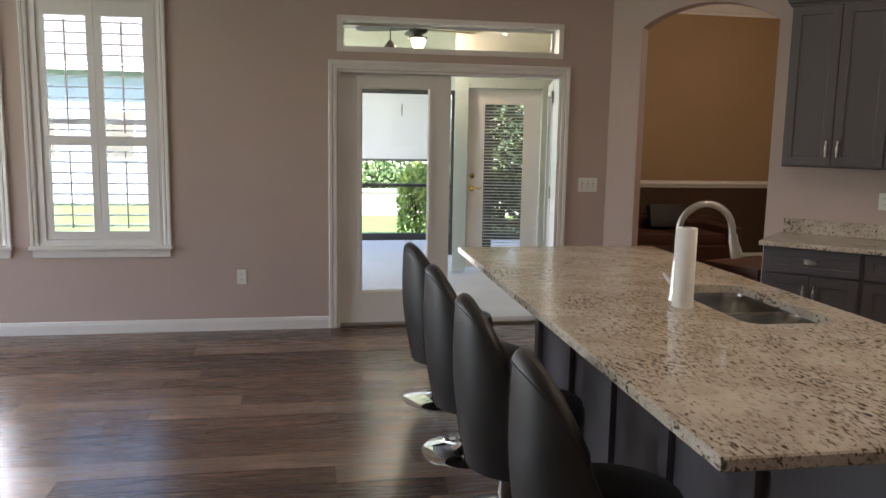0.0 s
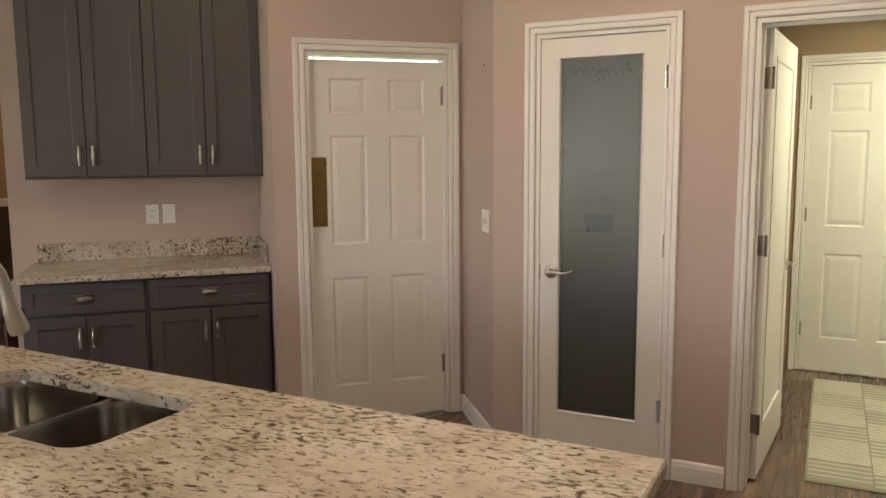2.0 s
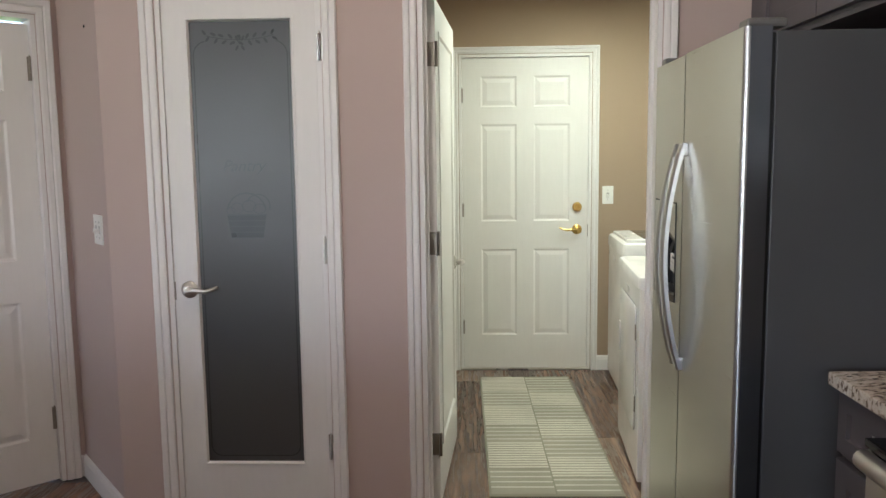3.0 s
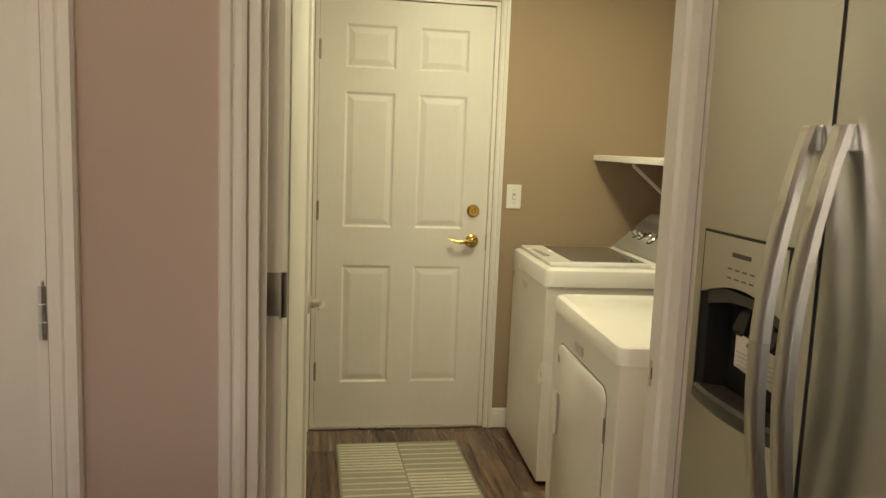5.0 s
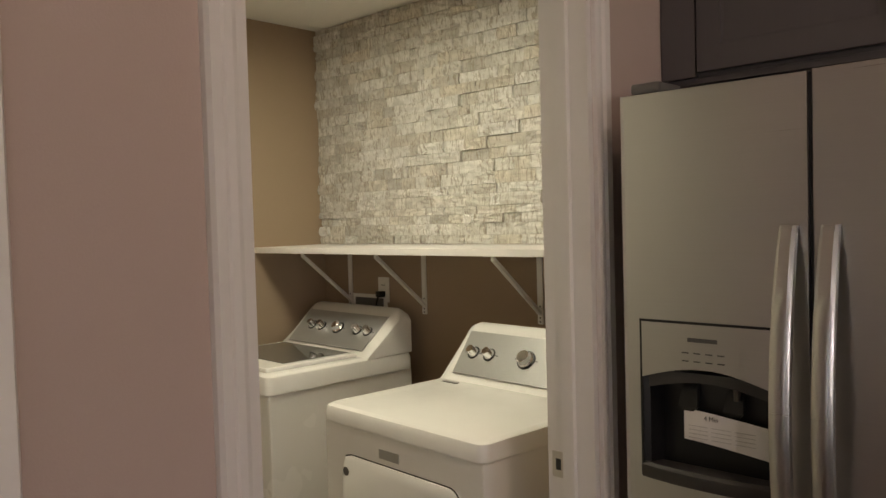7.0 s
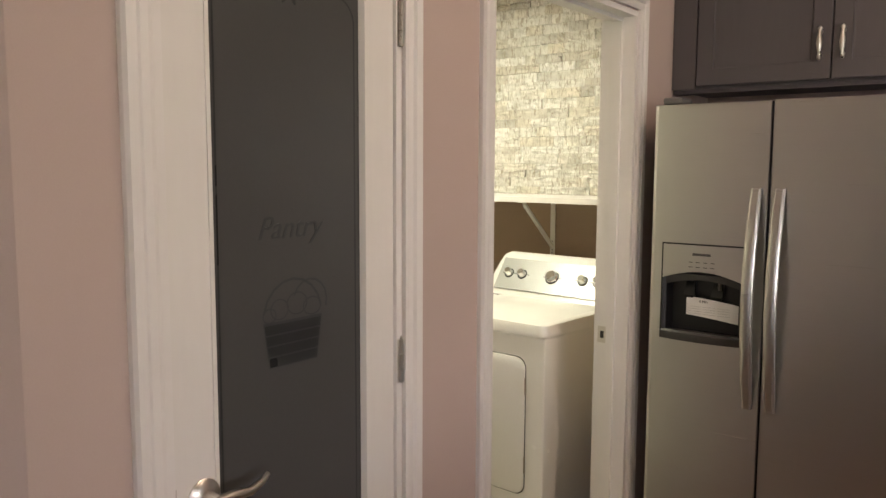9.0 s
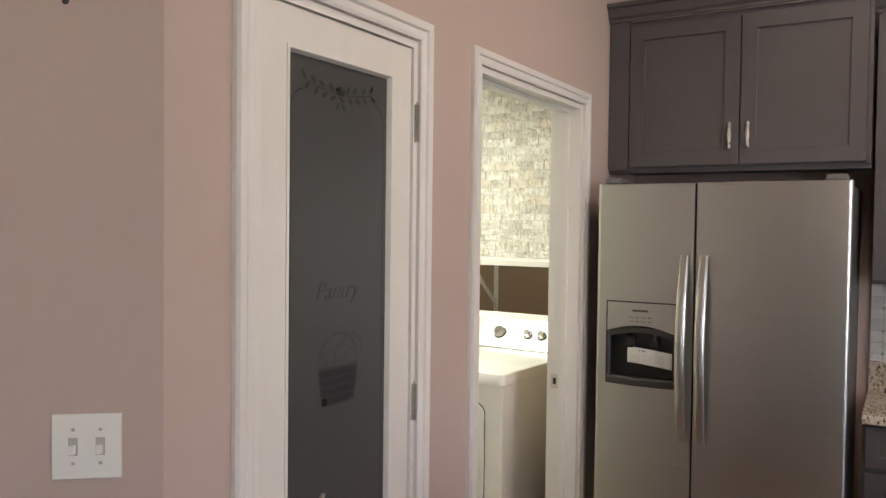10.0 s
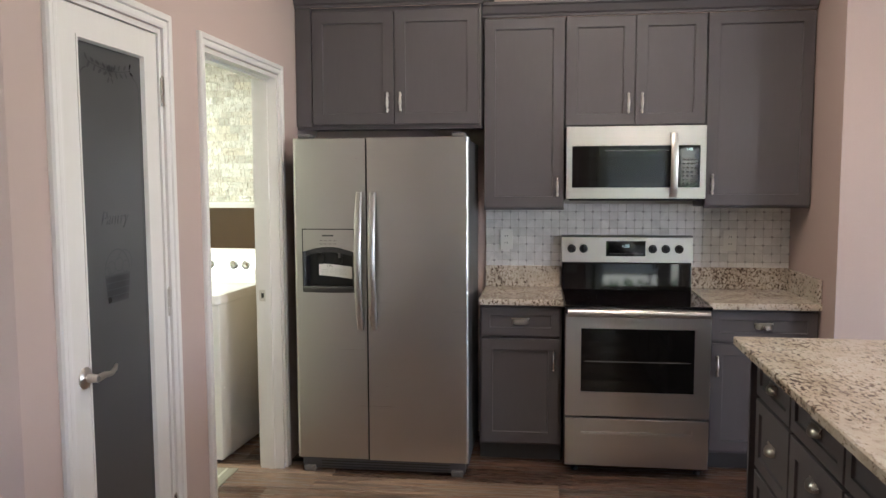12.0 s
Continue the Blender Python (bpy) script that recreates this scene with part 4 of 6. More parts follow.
def base_cab(m, w, depth, ztop, layout, label, group="base cabinets", toe=0.10):
    """A base cabinet on a sunk toe kick; layout: drawer height over the doors and pull sides."""
    c = thing("base_cabinet", m, label, "cabinet", group)
    part("body", boxes(((0, 0.002, toe), (w, depth - 0.021, ztop))), CAB, c)
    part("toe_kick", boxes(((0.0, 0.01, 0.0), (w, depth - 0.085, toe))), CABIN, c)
    drawer, doors, sides = layout
    zd = ztop - 0.008
    if drawer:
        dr = shaker("drawer", c, 0.01, w - 0.01, zd - drawer, zd, depth - 0.0205, 0.05)
        cup(dr, w / 2, depth - 0.0055, zd - drawer / 2)
        zd -= drawer + 0.012
    x = 0.01
    dw = (w - 0.02) / max(1, doors)
    for i in range(doors):
        dr = shaker("door", c, x, x + dw, toe + 0.012, zd, depth - 0.0205)
        pull(dr, x + (dw - 0.032 if sides[i] > 0 else 0.032), depth, zd - 0.115)
        x += dw
    return c


SOUTH = 1.122
ZC = 0.890
# south run, from the fridge to the nib
def south(x):
    return pose(x, SOUTH, 0)


fc = thing("wall_cabinet", pose(3.90, SOUTH, 0), "deep grey two-door cabinet above the refrigerator", "cabinet", "upper cabinets")
part("body", boxes(((0, 0.002, 1.805), (1.012, 0.385, 2.44))), CAB, fc)
part("stile", boxes(((0, 0.3855, 1.805), (0.012, 0.402, 2.44))), CAB, fc)
part("filler", boxes(((0.925, 0.3855, 1.805), (1.012, 0.402, 2.44))), CAB, fc)
part("light_rail", boxes(((0, 0.33, 1.79), (1.012, 0.385, 1.8045))), CAB, fc)
for a, b, sd in ((0.012, 0.468, 1), (0.468, 0.922, -1)):
    dr = shaker("door", fc, a, b, 1.812, 2.415, 0.386)
    pull(dr, b - 0.035 if sd > 0 else a + 0.035, 0.407, 1.93)
crown(fc, [(0.0, 0.005), (0.0, 0.40), (1.012, 0.40)], 2.44, 0.05, 0.075)

GU = 0.328
upper(south(3.458), 0.432, 1.362, 2.375, GU, [0.432], "grey single-door wall cabinet beside the refrigerator", [-1])
upper(south(2.727), 0.727, 1.80, 2.375, GU, [0.3635, 0.3635], "grey two-door wall cabinet above the microwave", [1, -1])
ur = upper(south(2.19), 0.533, 1.372, 2.375, GU, [0.533], "tall grey single-door wall cabinet beside the microwave", [1])
crown(ur, [(0.0, GU), (1.708, GU)], 2.375, 0.05, 0.075)
base_cab(south(3.466), 0.434, 0.516, ZC - 0.034, (0.157, 1, [-1]), "grey base cabinet with one drawer and door beside the range")
base_cab(south(2.19), 0.535, 0.536, ZC - 0.034, (0.157, 1, [1]), "grey base cabinet with one drawer and door by the nib wall")


def counter(m, w, depth, label, splash=(), z=ZC):
    t = thing("countertop", m, label, "countertop")
    part("slab", boxes(((0, 0.0, z - 0.033), (w, depth, z)), bevel=0.004), GRANITE, t)
    for a, b in splash:
        part("upstand", boxes((a, b), bevel=0.003), GRANITE, t)
    return t


counter(south(3.460), 0.442, 0.538, "cream speckled granite countertop beside the refrigerator", [((0, 0.0, ZC + 0.001), (0.442, 0.022, ZC + 0.122))])
counter(south(2.188), 0.542, 0.560, "cream speckled granite countertop with upstands by the nib wall", [((0.022, 0.0, ZC + 0.001), (0.542, 0.022, ZC + 0.122)), ((0.0, 0.0, ZC + 0.001), (0.021, 0.545, ZC + 0.122))])

# bar cabinets on the slanting wall, their right end at the return
ZB = 0.884


def bar(k):
    return diag(k, DIAG)


upper(bar(-0.283), 0.631, 1.384, 2.445, 0.33, [0.3155, 0.3155], "dark grey two-door wall cabinet above the granite bar", [1, -1], "bar wall cabinets")
uc = upper(bar(-0.916), 0.620, 1.384, 2.445, 0.33, [0.310, 0.310], "dark grey two-door wall cabinet beside the archway", [1, -1], "bar wall cabinets")
crown(uc, [(-0.63, 0.33), (0.620, 0.33), (0.620, 0.004)], 2.445, 0.055, 0.09)
base_cab(bar(-0.292), 0.652, 0.60, ZB - 0.034, (0.165, 2, [1, -1]), "dark grey base cabinet with a drawer and two doors", "bar base cabinets")
base_cab(bar(-0.946), 0.605, 0.60, ZB - 0.034, (0.165, 2, [1, -1]), "dark grey base cabinet with a drawer, beside the archway", "bar base cabinets")
counter(bar(-0.288), 1.285, 0.635, "cream speckled granite bar countertop with upstands", [((0.022, 0, ZB + 0.001), (1.26, 0.022, ZB + 0.105)), ((0.0, 0.0, ZB + 0.001), (0.021, 0.46, ZB + 0.105))], ZB)


# ---- refrigerator ----
def fridge_door(name, parent, x0, x1, z0, z1, y, label=""):
    """A door whose outer upright edge at x0 is broadly rounded; the edge at x1 is crisp."""
    r = 0.013
    prof = [(x0, y - r - 0.002)] + [(x0 + r - r * math.cos(a), y - r + r * math.sin(a)) for a in [math.pi / 2 * i / 9 for i in range(10)]]
    prof += [(x1 - 0.002, y), (x1, y - 0.002), (x1, y - r - 0.002)]
    bm = loft(bmesh.new(), [[(x, yy, z) for x, yy in prof] for z in (z0, z1)])
    dr = part(name, bm, STEEL, parent, label, True)
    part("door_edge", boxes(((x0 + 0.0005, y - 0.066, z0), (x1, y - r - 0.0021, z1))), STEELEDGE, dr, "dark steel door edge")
    return dr


FX, FY, FW = 3.935, 1.877, 0.895
fr = thing("refrigerator", pose(FX, FY, 0), "stainless side-by-side refrigerator with a water dispenser", "refrigerator")
part("cabinet", boxes(((0.008, -0.70, 0.03), (FW - 0.008, -0.078, 1.715)), bevel=0.004), FRIDGESIDE, fr, "dark grey cabinet sides")
part("door_gasket", boxes(((0.012, -0.0778, 0.08), (FW - 0.012, -0.0665, 1.712))), BLACK, fr, "black door gasket")
SPL = 0.516
fridge_door("fridge_door", fr, 0.0, SPL - 0.004, 0.075, 1.725, 0.0, "stainless refrigerator door")
# the freezer door is pieced round the dispenser recess
dx0, dx1, dz0, dz1 = 0.578, 0.850, 0.945, 1.270
rr = []
for xa, xb, za, zb, yy in ((SPL + 0.004, FW, 0.075, 1.725, -0.060), (SPL + 0.004, FW, 0.075, 1.725, -0.020), (SPL + 0.004, FW - 0.004, 0.076, 1.724, -0.008), (SPL + 0.004, FW - 0.016, 0.078, 1.722, 0.0), (dx0, dx1, dz0, dz1, 0.0), (dx0, dx1, dz0, dz1, -0.060)):
    rr.append([(xa, yy, za), (xb, yy, za), (xb, yy, zb), (xa, yy, zb)])
bm = loft(bmesh.new(), rr + [rr[0]], caps=False)
fzd = part("freezer_door", bm, STEEL, fr, "stainless freezer door with a dispenser")
part("edge_gasket", boxes(((SPL - 0.0035, -0.05, 0.078), (SPL + 0.0035, -0.006, 1.722))), BLACK, fr)
# dispenser
disp = part("dispenser", boxes(((dx0, -0.012, dz0 + 0.02), (dx0 + 0.005, 0.003, dz1)), ((dx1 - 0.005, -0.012, dz0 + 0.02), (dx1, 0.003, dz1)), ((dx0 + 0.005, -0.012, dz1 - 0.005), (dx1 - 0.005, 0.003, dz1))), BLACK, fzd, "dark joint round the dispenser")
ACW = dx1 - dx0 - 0.010


def arch_plate(top, low, rise, y0, y1):
    """A plate across the dispenser, its lower edge arched."""
    pts = [(dx0 + 0.005 + ACW * i / 14, low + rise * math.sin(math.pi * i / 14)) for i in range(15)] + [(dx1 - 0.005, top), (dx0 + 0.005, top)]
    return loft(bmesh.new(), [[(x, y, z) for x, z in pts] for y in (y0, y1)])


part("control_panel", arch_plate(dz1 - 0.005, 1.152, 0.026, -0.006, 0.004), STEEL, disp, "silver dispenser control panel")
part("hood", arch_plate(1.168, 1.128, 0.022, -0.030, -0.0065), DISPGREY, disp, "dark grey arched hood")
rr = [[(dx0 + a, y, dz0 + 0.020), (dx1 - a, y, dz0 + 0.020), (dx1 - a, y, 1.172), (dx0 + a, y, 1.172)] for a, y in ((0.0052, 0.0), (0.016, -0.008), (0.020, -0.056))]
bm = loft(bmesh.new(), rr, caps=False)
bm.faces.new([v for v in bm.verts][8:])
part("recess", bm, BLACK, disp)
bm = bmesh.new()
rings = []
for i in range(13):
    u = 2 * i / 12 - 1
    out = 0.004 + 0.014 * (1 - u * u)
    rings.append([(dx0 + (dx1 - dx0) * i / 12, y, z) for y, z in ((-0.050, dz0), (out - 0.004, dz0), (out, dz0 + 0.006), (out, dz0 + 0.026), (out - 0.005, dz0 + 0.032), (-0.050, dz0 + 0.026))])
loft(bm, rings)
part("drip_tray", bm, DISPGREY, disp, "dark grey bowed drip tray", True)
for px in (0.672, 0.765):
    bm = bmesh.new()
    loft(bm, [[(px - a, y, z), (px + a, y, z), (px + a, y - 0.012, z), (px - a, y - 0.012, z)] for a, y, z in ((0.014, -0.046, 1.140), (0.018, -0.036, 1.112), (0.020, -0.030, 1.094), (0.012, -0.031, 1.086))])
    part("paddle", bm, BLACK, disp)
part("name_bar", boxes(((0.686, 0.0042, 1.231), (0.746, 0.0046, 1.239))), INK, disp)
for i in range(2):
    part("print_line", boxes(*[((0.672 + 0.024 * q, 0.0042, 1.208 - 0.016 * i), (0.686 + 0.024 * q, 0.0046, 1.2105 - 0.016 * i)) for q in range(4)]), INK, disp)
bm = bmesh.new()
tag = [(0.594 + 0.180 * i / 10, -0.034 + 0.004 * math.sin(math.pi * i / 10), 0.018 * (1 - i / 10) ** 1.6) for i in range(11)]
loft(bm, [[(x, y + q, z - d) for z, q in ((1.028, 0), (1.090, 0), (1.090, 0.0008), (1.028, 0.0008))] for x, y, d in tag])
lab = part("paper_tag", bm, PAPER, disp, "white paper instruction tag, slightly curled")
text_part("tag_print", "4 Min", 0.013, INK, lab, Matrix(((-1, 0, 0, 0.715), (0, 0, 1, -0.0275), (0, 1, 0, 1.076), (0, 0, 0, 1))))
part("tag_lines", boxes(*[((0.628 + 0.047 * (q % 3), -0.0290, 1.034 + 0.008 * (q // 3)), (0.668 + 0.047 * (q % 3), -0.0280, 1.0348 + 0.008 * (q // 3))) for q in range(12)]), SLOTGREY, lab)
part("water_nozzle", tube(bmesh.new(), [(0.665, -0.034, 1.15), (0.665, -0.034, 1.118)], [0.008, 0.006], 10), GREYPLASTIC, disp)


def fridge_handle(x, name):
    bm = bmesh.new()
    rings = []
    for i in range(15):
        u = i / 14
        z = 0.755 + 0.70 * u
        y = 0.010 + 0.054 * math.sin(math.pi * u) ** 0.85
        w2 = 0.0175 - 0.003 * abs(2 * u - 1) ** 3
        rings.append([(x + sx * w2, y + sy * 0.009, z) for sx, sy in ((-1, -1), (1, -1), (1, 0.4), (0.6, 1), (-0.6, 1), (-1, 0.4))])
    loft(bm, rings)
    for z in (0.775, 1.435):
        box(bm, (x - 0.011, -0.001, z - 0.018), (x + 0.011, 0.022, z + 0.018), 0.003)
    return part(name, bm, STEEL, fr, "bowed satin steel handle", True)


fridge_handle(SPL - 0.036, "door_handle")
fridge_handle(SPL + 0.034, "freezer_handle")
part("base_grille", boxes(((0.02, -0.10, 0.012), (FW - 0.02, -0.028, 0.070)), bevel=0.003), FRIDGESIDE, fr)
part("vent_slots", boxes(*[((0.10, -0.0275, 0.020 + 0.014 * i), (FW - 0.12, -0.0265, 0.026 + 0.014 * i)) for i in range(3)]), BLACK, fr)
for x in (0.03, FW - 0.09):
    part("foot", boxes(((x, -0.06, 0.0), (x + 0.06, -0.004, 0.030)), bevel=0.008), GREYPLASTIC, fr)
for x in (0.04, FW - 0.07):
    part("hinge_cover", boxes(((x - 0.02, -0.11, 1.7255), (x + 0.045, -0.012, 1.748)), bevel=0.008), GREYPLASTIC, fr)

# ---- range ----
def framed(x0, x1, z0, z1, a0, a1, c0, c1, y0, y1):
    """A plate of one skin with an opening a0 to a1, c0 to c1 through it."""
    e = 0.0015
    rows = ((x0, x1, z0, z1, y0), (x0, x1, z0, z1, y1 - e), (x0 + e, x1 - e, z0 + e, z1 - e, y1), (a0, a1, c0, c1, y1), (a0, a1, c0, c1, y0))
    rr = [[(p, y, r), (q, y, r), (q, y, s), (p, y, s)] for p, q, r, s, y in rows]
    return loft(bmesh.new(), rr + [rr[0]], caps=False)


RX0, RX1 = 2.736, 3.456
RW = RX1 - RX0
rg = thing("range", pose(RX0, SOUTH, 0), "stainless electric range with a black glass cooktop", "range")
RD = 0.665
part("body", boxes(((0, 0.004, 0.045), (RW, RD - 0.04, 0.868)), bevel=0.002), BLACK, rg)
part("cooktop", boxes(((0.0, 0.03, 0.8685), (RW, RD + 0.004, 0.886)), bevel=0.004), BLACKGLASS, rg, "black glass cooktop")
bm = bmesh.new()
loft(bm, [[(x, y, z) for y, z in ((0.004, 0.887), (0.095, 0.887), (0.085, 1.035), (0.070, 1.042), (0.004, 1.042))] for x in (0, RW)])
part("backguard", bm, BLACKGLASS, rg, "black glossy backguard")
bm = bmesh.new()
loft(bm, [[(x, y, z) for y, z in ((0.004, 1.043), (0.088, 1.043), (0.080, 1.185), (0.068, 1.195), (0.004, 1.195))] for x in (-0.004, RW + 0.004)])
pan = part("control_panel", bm, STEELRANGE, rg, "stainless control panel")
part("display", boxes(((0.255, 0.080, 1.078), (0.475, 0.0885, 1.165)), bevel=0.001), BLACKGLASS, pan, "black clock display")
text_part("clock", "1:09", 0.026, CLOCK, pan, Matrix(((-1, 0, 0, 0.365), (0, 0, 1, 0.0889), (0, 1, 0, 1.135), (0, 0, 0, 1))))
part("button_marks", boxes(*[((0.268 + 0.016 * q, 0.0886, 1.090), (0.278 + 0.016 * q, 0.0889, 1.094)) for q in range(12)]), GREYPLASTIC, pan)
for kx in (0.070, 0.143, 0.215, 0.600, 0.668):
    kb = part("knob", lathe(bmesh.new(), [(0, 0), (0.024, 0), (0.024, 0.006), (0.019, 0.010), (0.017, 0.026), (0, 0.027)], 20, (kx, 0.083, 1.120), "y"), BLACK, pan, "black control knob", True)
    part("pointer", boxes(((kx - 0.003, 0.108, 1.104), (kx + 0.003, 0.114, 1.137)), bevel=0.001), BLACK, kb)
od = part("oven_door", framed(0.004, RW - 0.004, 0.318, 0.836, 0.080, RW - 0.080, 0.440, 0.772, RD - 0.039, RD), STEELRANGE, rg, "stainless oven door")
part("oven_window", boxes(((0.080, RD - 0.030, 0.440), (RW - 0.080, RD - 0.003, 0.772))), WINDOWGLASS, od, "dark oven window")
part("window_rim", boxes(((0.078, RD - 0.003, 0.438), (RW - 0.078, RD + 0.0015, 0.444)), ((0.078, RD - 0.003, 0.768), (RW - 0.078, RD + 0.0015, 0.774)), ((0.076, RD - 0.003, 0.438), (0.082, RD + 0.0015, 0.774)), ((RW - 0.082, RD - 0.003, 0.438), (RW - 0.076, RD + 0.0015, 0.774))), STEELRANGE, od)
part("rack_line", boxes(((0.10, RD - 0.0028, 0.598), (RW - 0.10, RD - 0.0024, 0.602))), GREYPLASTIC, od)
bm = bmesh.new()
loft(bm, [[(x, RD + 0.012 + 0.020 * c, 0.848 + 0.020 * s) for c, s in [(math.cos(a), math.sin(a)) for a in [2 * math.pi * i / 14 for i in range(14)]]] for x in (0.014, RW - 0.014)])
part("door_handle", bm, STEELRANGE, od, "stainless bar handle", True)
part("handle_gap", boxes(((0.01, RD - 0.035, 0.8375), (RW - 0.01, RD - 0.006, 0.8675))), BLACK, rg)
dr = part("drawer", framed(0.006, RW - 0.006, 0.060, 0.306, 0.085, RW - 0.085, 0.226, 0.256, RD - 0.039, RD - 0.002), STEELRANGE, rg, "stainless storage drawer")
part("grip", boxes(((0.085, RD - 0.030, 0.226), (RW - 0.085, RD - 0.022, 0.256)), ((0.085, RD - 0.024, 0.226), (RW - 0.085, RD - 0.006, 0.231))), STEELRANGE, dr)
for x in (0.04, RW - 0.06):
    part("foot", lathe(bmesh.new(), [(0, 0), (0.018, 0), (0.018, 0.015), (0.008, 0.02), (0.008, 0.046), (0, 0.046)], 12, (x, 0.56, 0)), BLACK, rg)

# ---- microwave over the range ----
mw = thing("microwave", pose(2.730, SOUTH, 1.400), "stainless over-the-range microwave with a dark window", "microwave")
MW, MH, MD = 0.718, 0.392, 0.385
part("body", boxes(((0, 0.002, 0.008), (MW, MD - 0.03, MH)), ((0.02, 0.02, 0.0), (MW - 0.02, MD - 0.05, 0.008))), BLACK, mw)
face = part("front_panel", framed(0, MW, 0.012, MH, 0.030, MW - 0.030, 0.070, 0.290, MD - 0.029, MD), STEELRANGE, mw, "stainless front trim")
dw = part("door_glass", boxes(((0.172, MD - 0.028, 0.071), (MW - 0.031, MD - 0.002, 0.289)), bevel=0.001), BLACKGLASS, mw, "black glass door")
part("window", boxes(((0.215, MD - 0.002, 0.095), (MW - 0.065, MD - 0.0008, 0.232)), bevel=0.0003), WINDOWGLASS, dw, "meshed dark window")
part("vent_line", boxes(((0.19, MD - 0.0018, 0.262), (MW - 0.20, MD - 0.0004, 0.266))), GREYPLASTIC, dw)
kp = part("keypad", boxes(((0.031, MD - 0.028, 0.071), (0.142, MD - 0.003, 0.289)), bevel=0.001), BLACKGLASS, mw, "black touch keypad")
part("keys", boxes(*[((0.043 + 0.022 * (q % 4), MD - 0.0028, 0.085 + 0.021 * (q // 4)), (0.055 + 0.022 * (q % 4), MD - 0.0022, 0.093 + 0.021 * (q // 4))) for q in range(28)]), FRIDGESIDE, kp)
text_part("clock", "1:09", 0.020, CLOCK, kp, Matrix(((-1, 0, 0, 0.085), (0, 0, 1, MD - 0.0022), (0, 1, 0, 0.268), (0, 0, 0, 1))))
bm = bmesh.new()
loft(bm, [[(0.165 + sx * 0.018, MD + 0.008 + 0.030 * math.sin(math.pi * i / 12) ** 0.6 + sy * 0.006, 0.020 + 0.335 * i / 12) for sx, sy in ((-1, -1), (1, -1), (1, 0.5), (0.5, 1), (-0.5, 1), (-1, 0.5))] for i in range(13)])
part("door_handle", bm, STEELRANGE, mw, "bowed stainless handle", True)

# ---- island ----
IM = pose(2.280, 4.168, 0, 0, 0, -1.0)
isl = thing("countertop", IM, "large cream speckled granite island countertop", "countertop")
hw, hl, zt, th = 0.585, 1.497, 0.913, 0.034
sx0, sx1, sy0, sy1, sr = 0.092, 0.445, -0.435, 0.278, 0.07
bm = boxes(((-hw, -hl, zt - th), (sx0, hl, zt)), ((sx1, -hl, zt - th), (hw, hl, zt)), ((sx0, -hl, zt - th), (sx1, sy0, zt)), ((sx0, sy1, zt - th), (sx1, hl, zt)))
for cx, cy, qx, qy in ((sx0, sy0, 1, 1), (sx1, sy0, -1, 1), (sx1, sy1, -1, -1), (sx0, sy1, 1, -1)):
    pts = [(cx, cy)] + [(cx + qx * sr * (1 - math.sin(a)), cy + qy * sr * (1 - math.cos(a))) for a in [math.pi / 2 * i / 6 for i in range(7)]]
    loft(bm, [[(x, y, z) for x, y in pts] for z in (zt - th, zt)])
part("slab", bm, GRANITE, isl)
# eased edge strip round the rim
bm = bmesh.new()
loft(bm, [[(sxx * (hw + o), syy * (hl + o), z) for sxx, syy in ((-1, -1), (1, -1), (1, 1), (-1, 1))] for o, z in ((0.0, zt - th), (0.004, zt - th + 0.004), (0.004, zt - 0.005), (0.0, zt - 0.0005))], caps=False)
part("eased_edge", bm, GRANITE, isl)

# cabinets under it, opening to the range side; local y of each faces east
cw, x_back = 0.498, -0.075
BX = 0.560


def isl_cab(y1, w, drawers, doors, label):
    m = IM @ pose(x_back, y1, 0, 0, 0, -90)
    c = thing("base_cabinet", m, label, "cabinet", "island cabinets")
    d = BX - x_back - 0.03
    z1 = zt - th - 0.001
    part("body", boxes(((0, 0, 0.10), (w, d - 0.021, z1 if w < 0.79 else 0.66)), ((0, d - 0.06, 0.6), (w, d - 0.021, z1))), CAB, c)
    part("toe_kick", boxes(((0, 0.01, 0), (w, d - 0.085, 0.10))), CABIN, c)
    z = z1 - 0.006
    for h in drawers:
        dr = shaker("drawer", c, 0.004, w - 0.004, z - h, z, d - 0.0205, 0.045)
        cup(dr, w / 2, d - 0.0055, z - h / 2)
        z -= h + 0.010
    for i in range(doors):
        dwid = (w - 0.008) / doors
        dr = shaker("door", c, 0.004 + i * dwid, 0.004 + (i + 1) * dwid, 0.112, z, d - 0.0205)
        cup(dr, 0.004 + (i + (0.78 if i == 0 and doors > 1 else 0.22 if doors > 1 else 0.5)) * dwid, d - 0.0055, z - 0.075)
    return c


y = hl - 0.03
for w, drs, dn, lab in ((0.45, [0.15], 1, "grey island cabinet with a drawer and a door"), (0.60, [0.15], 2, "grey island cabinet with a drawer and two doors"), (0.90, [0.15], 2, "grey island sink cabinet with a false drawer and two doors"), (0.47, [0.15], 1, "grey island cabinet with a drawer and a door"), (0.42, [0.15, 0.26, 0.26], 0, "grey island cabinet with three drawers")):
    isl_cab(y, w, drs, dn, lab)
    y -= w + 0.0015

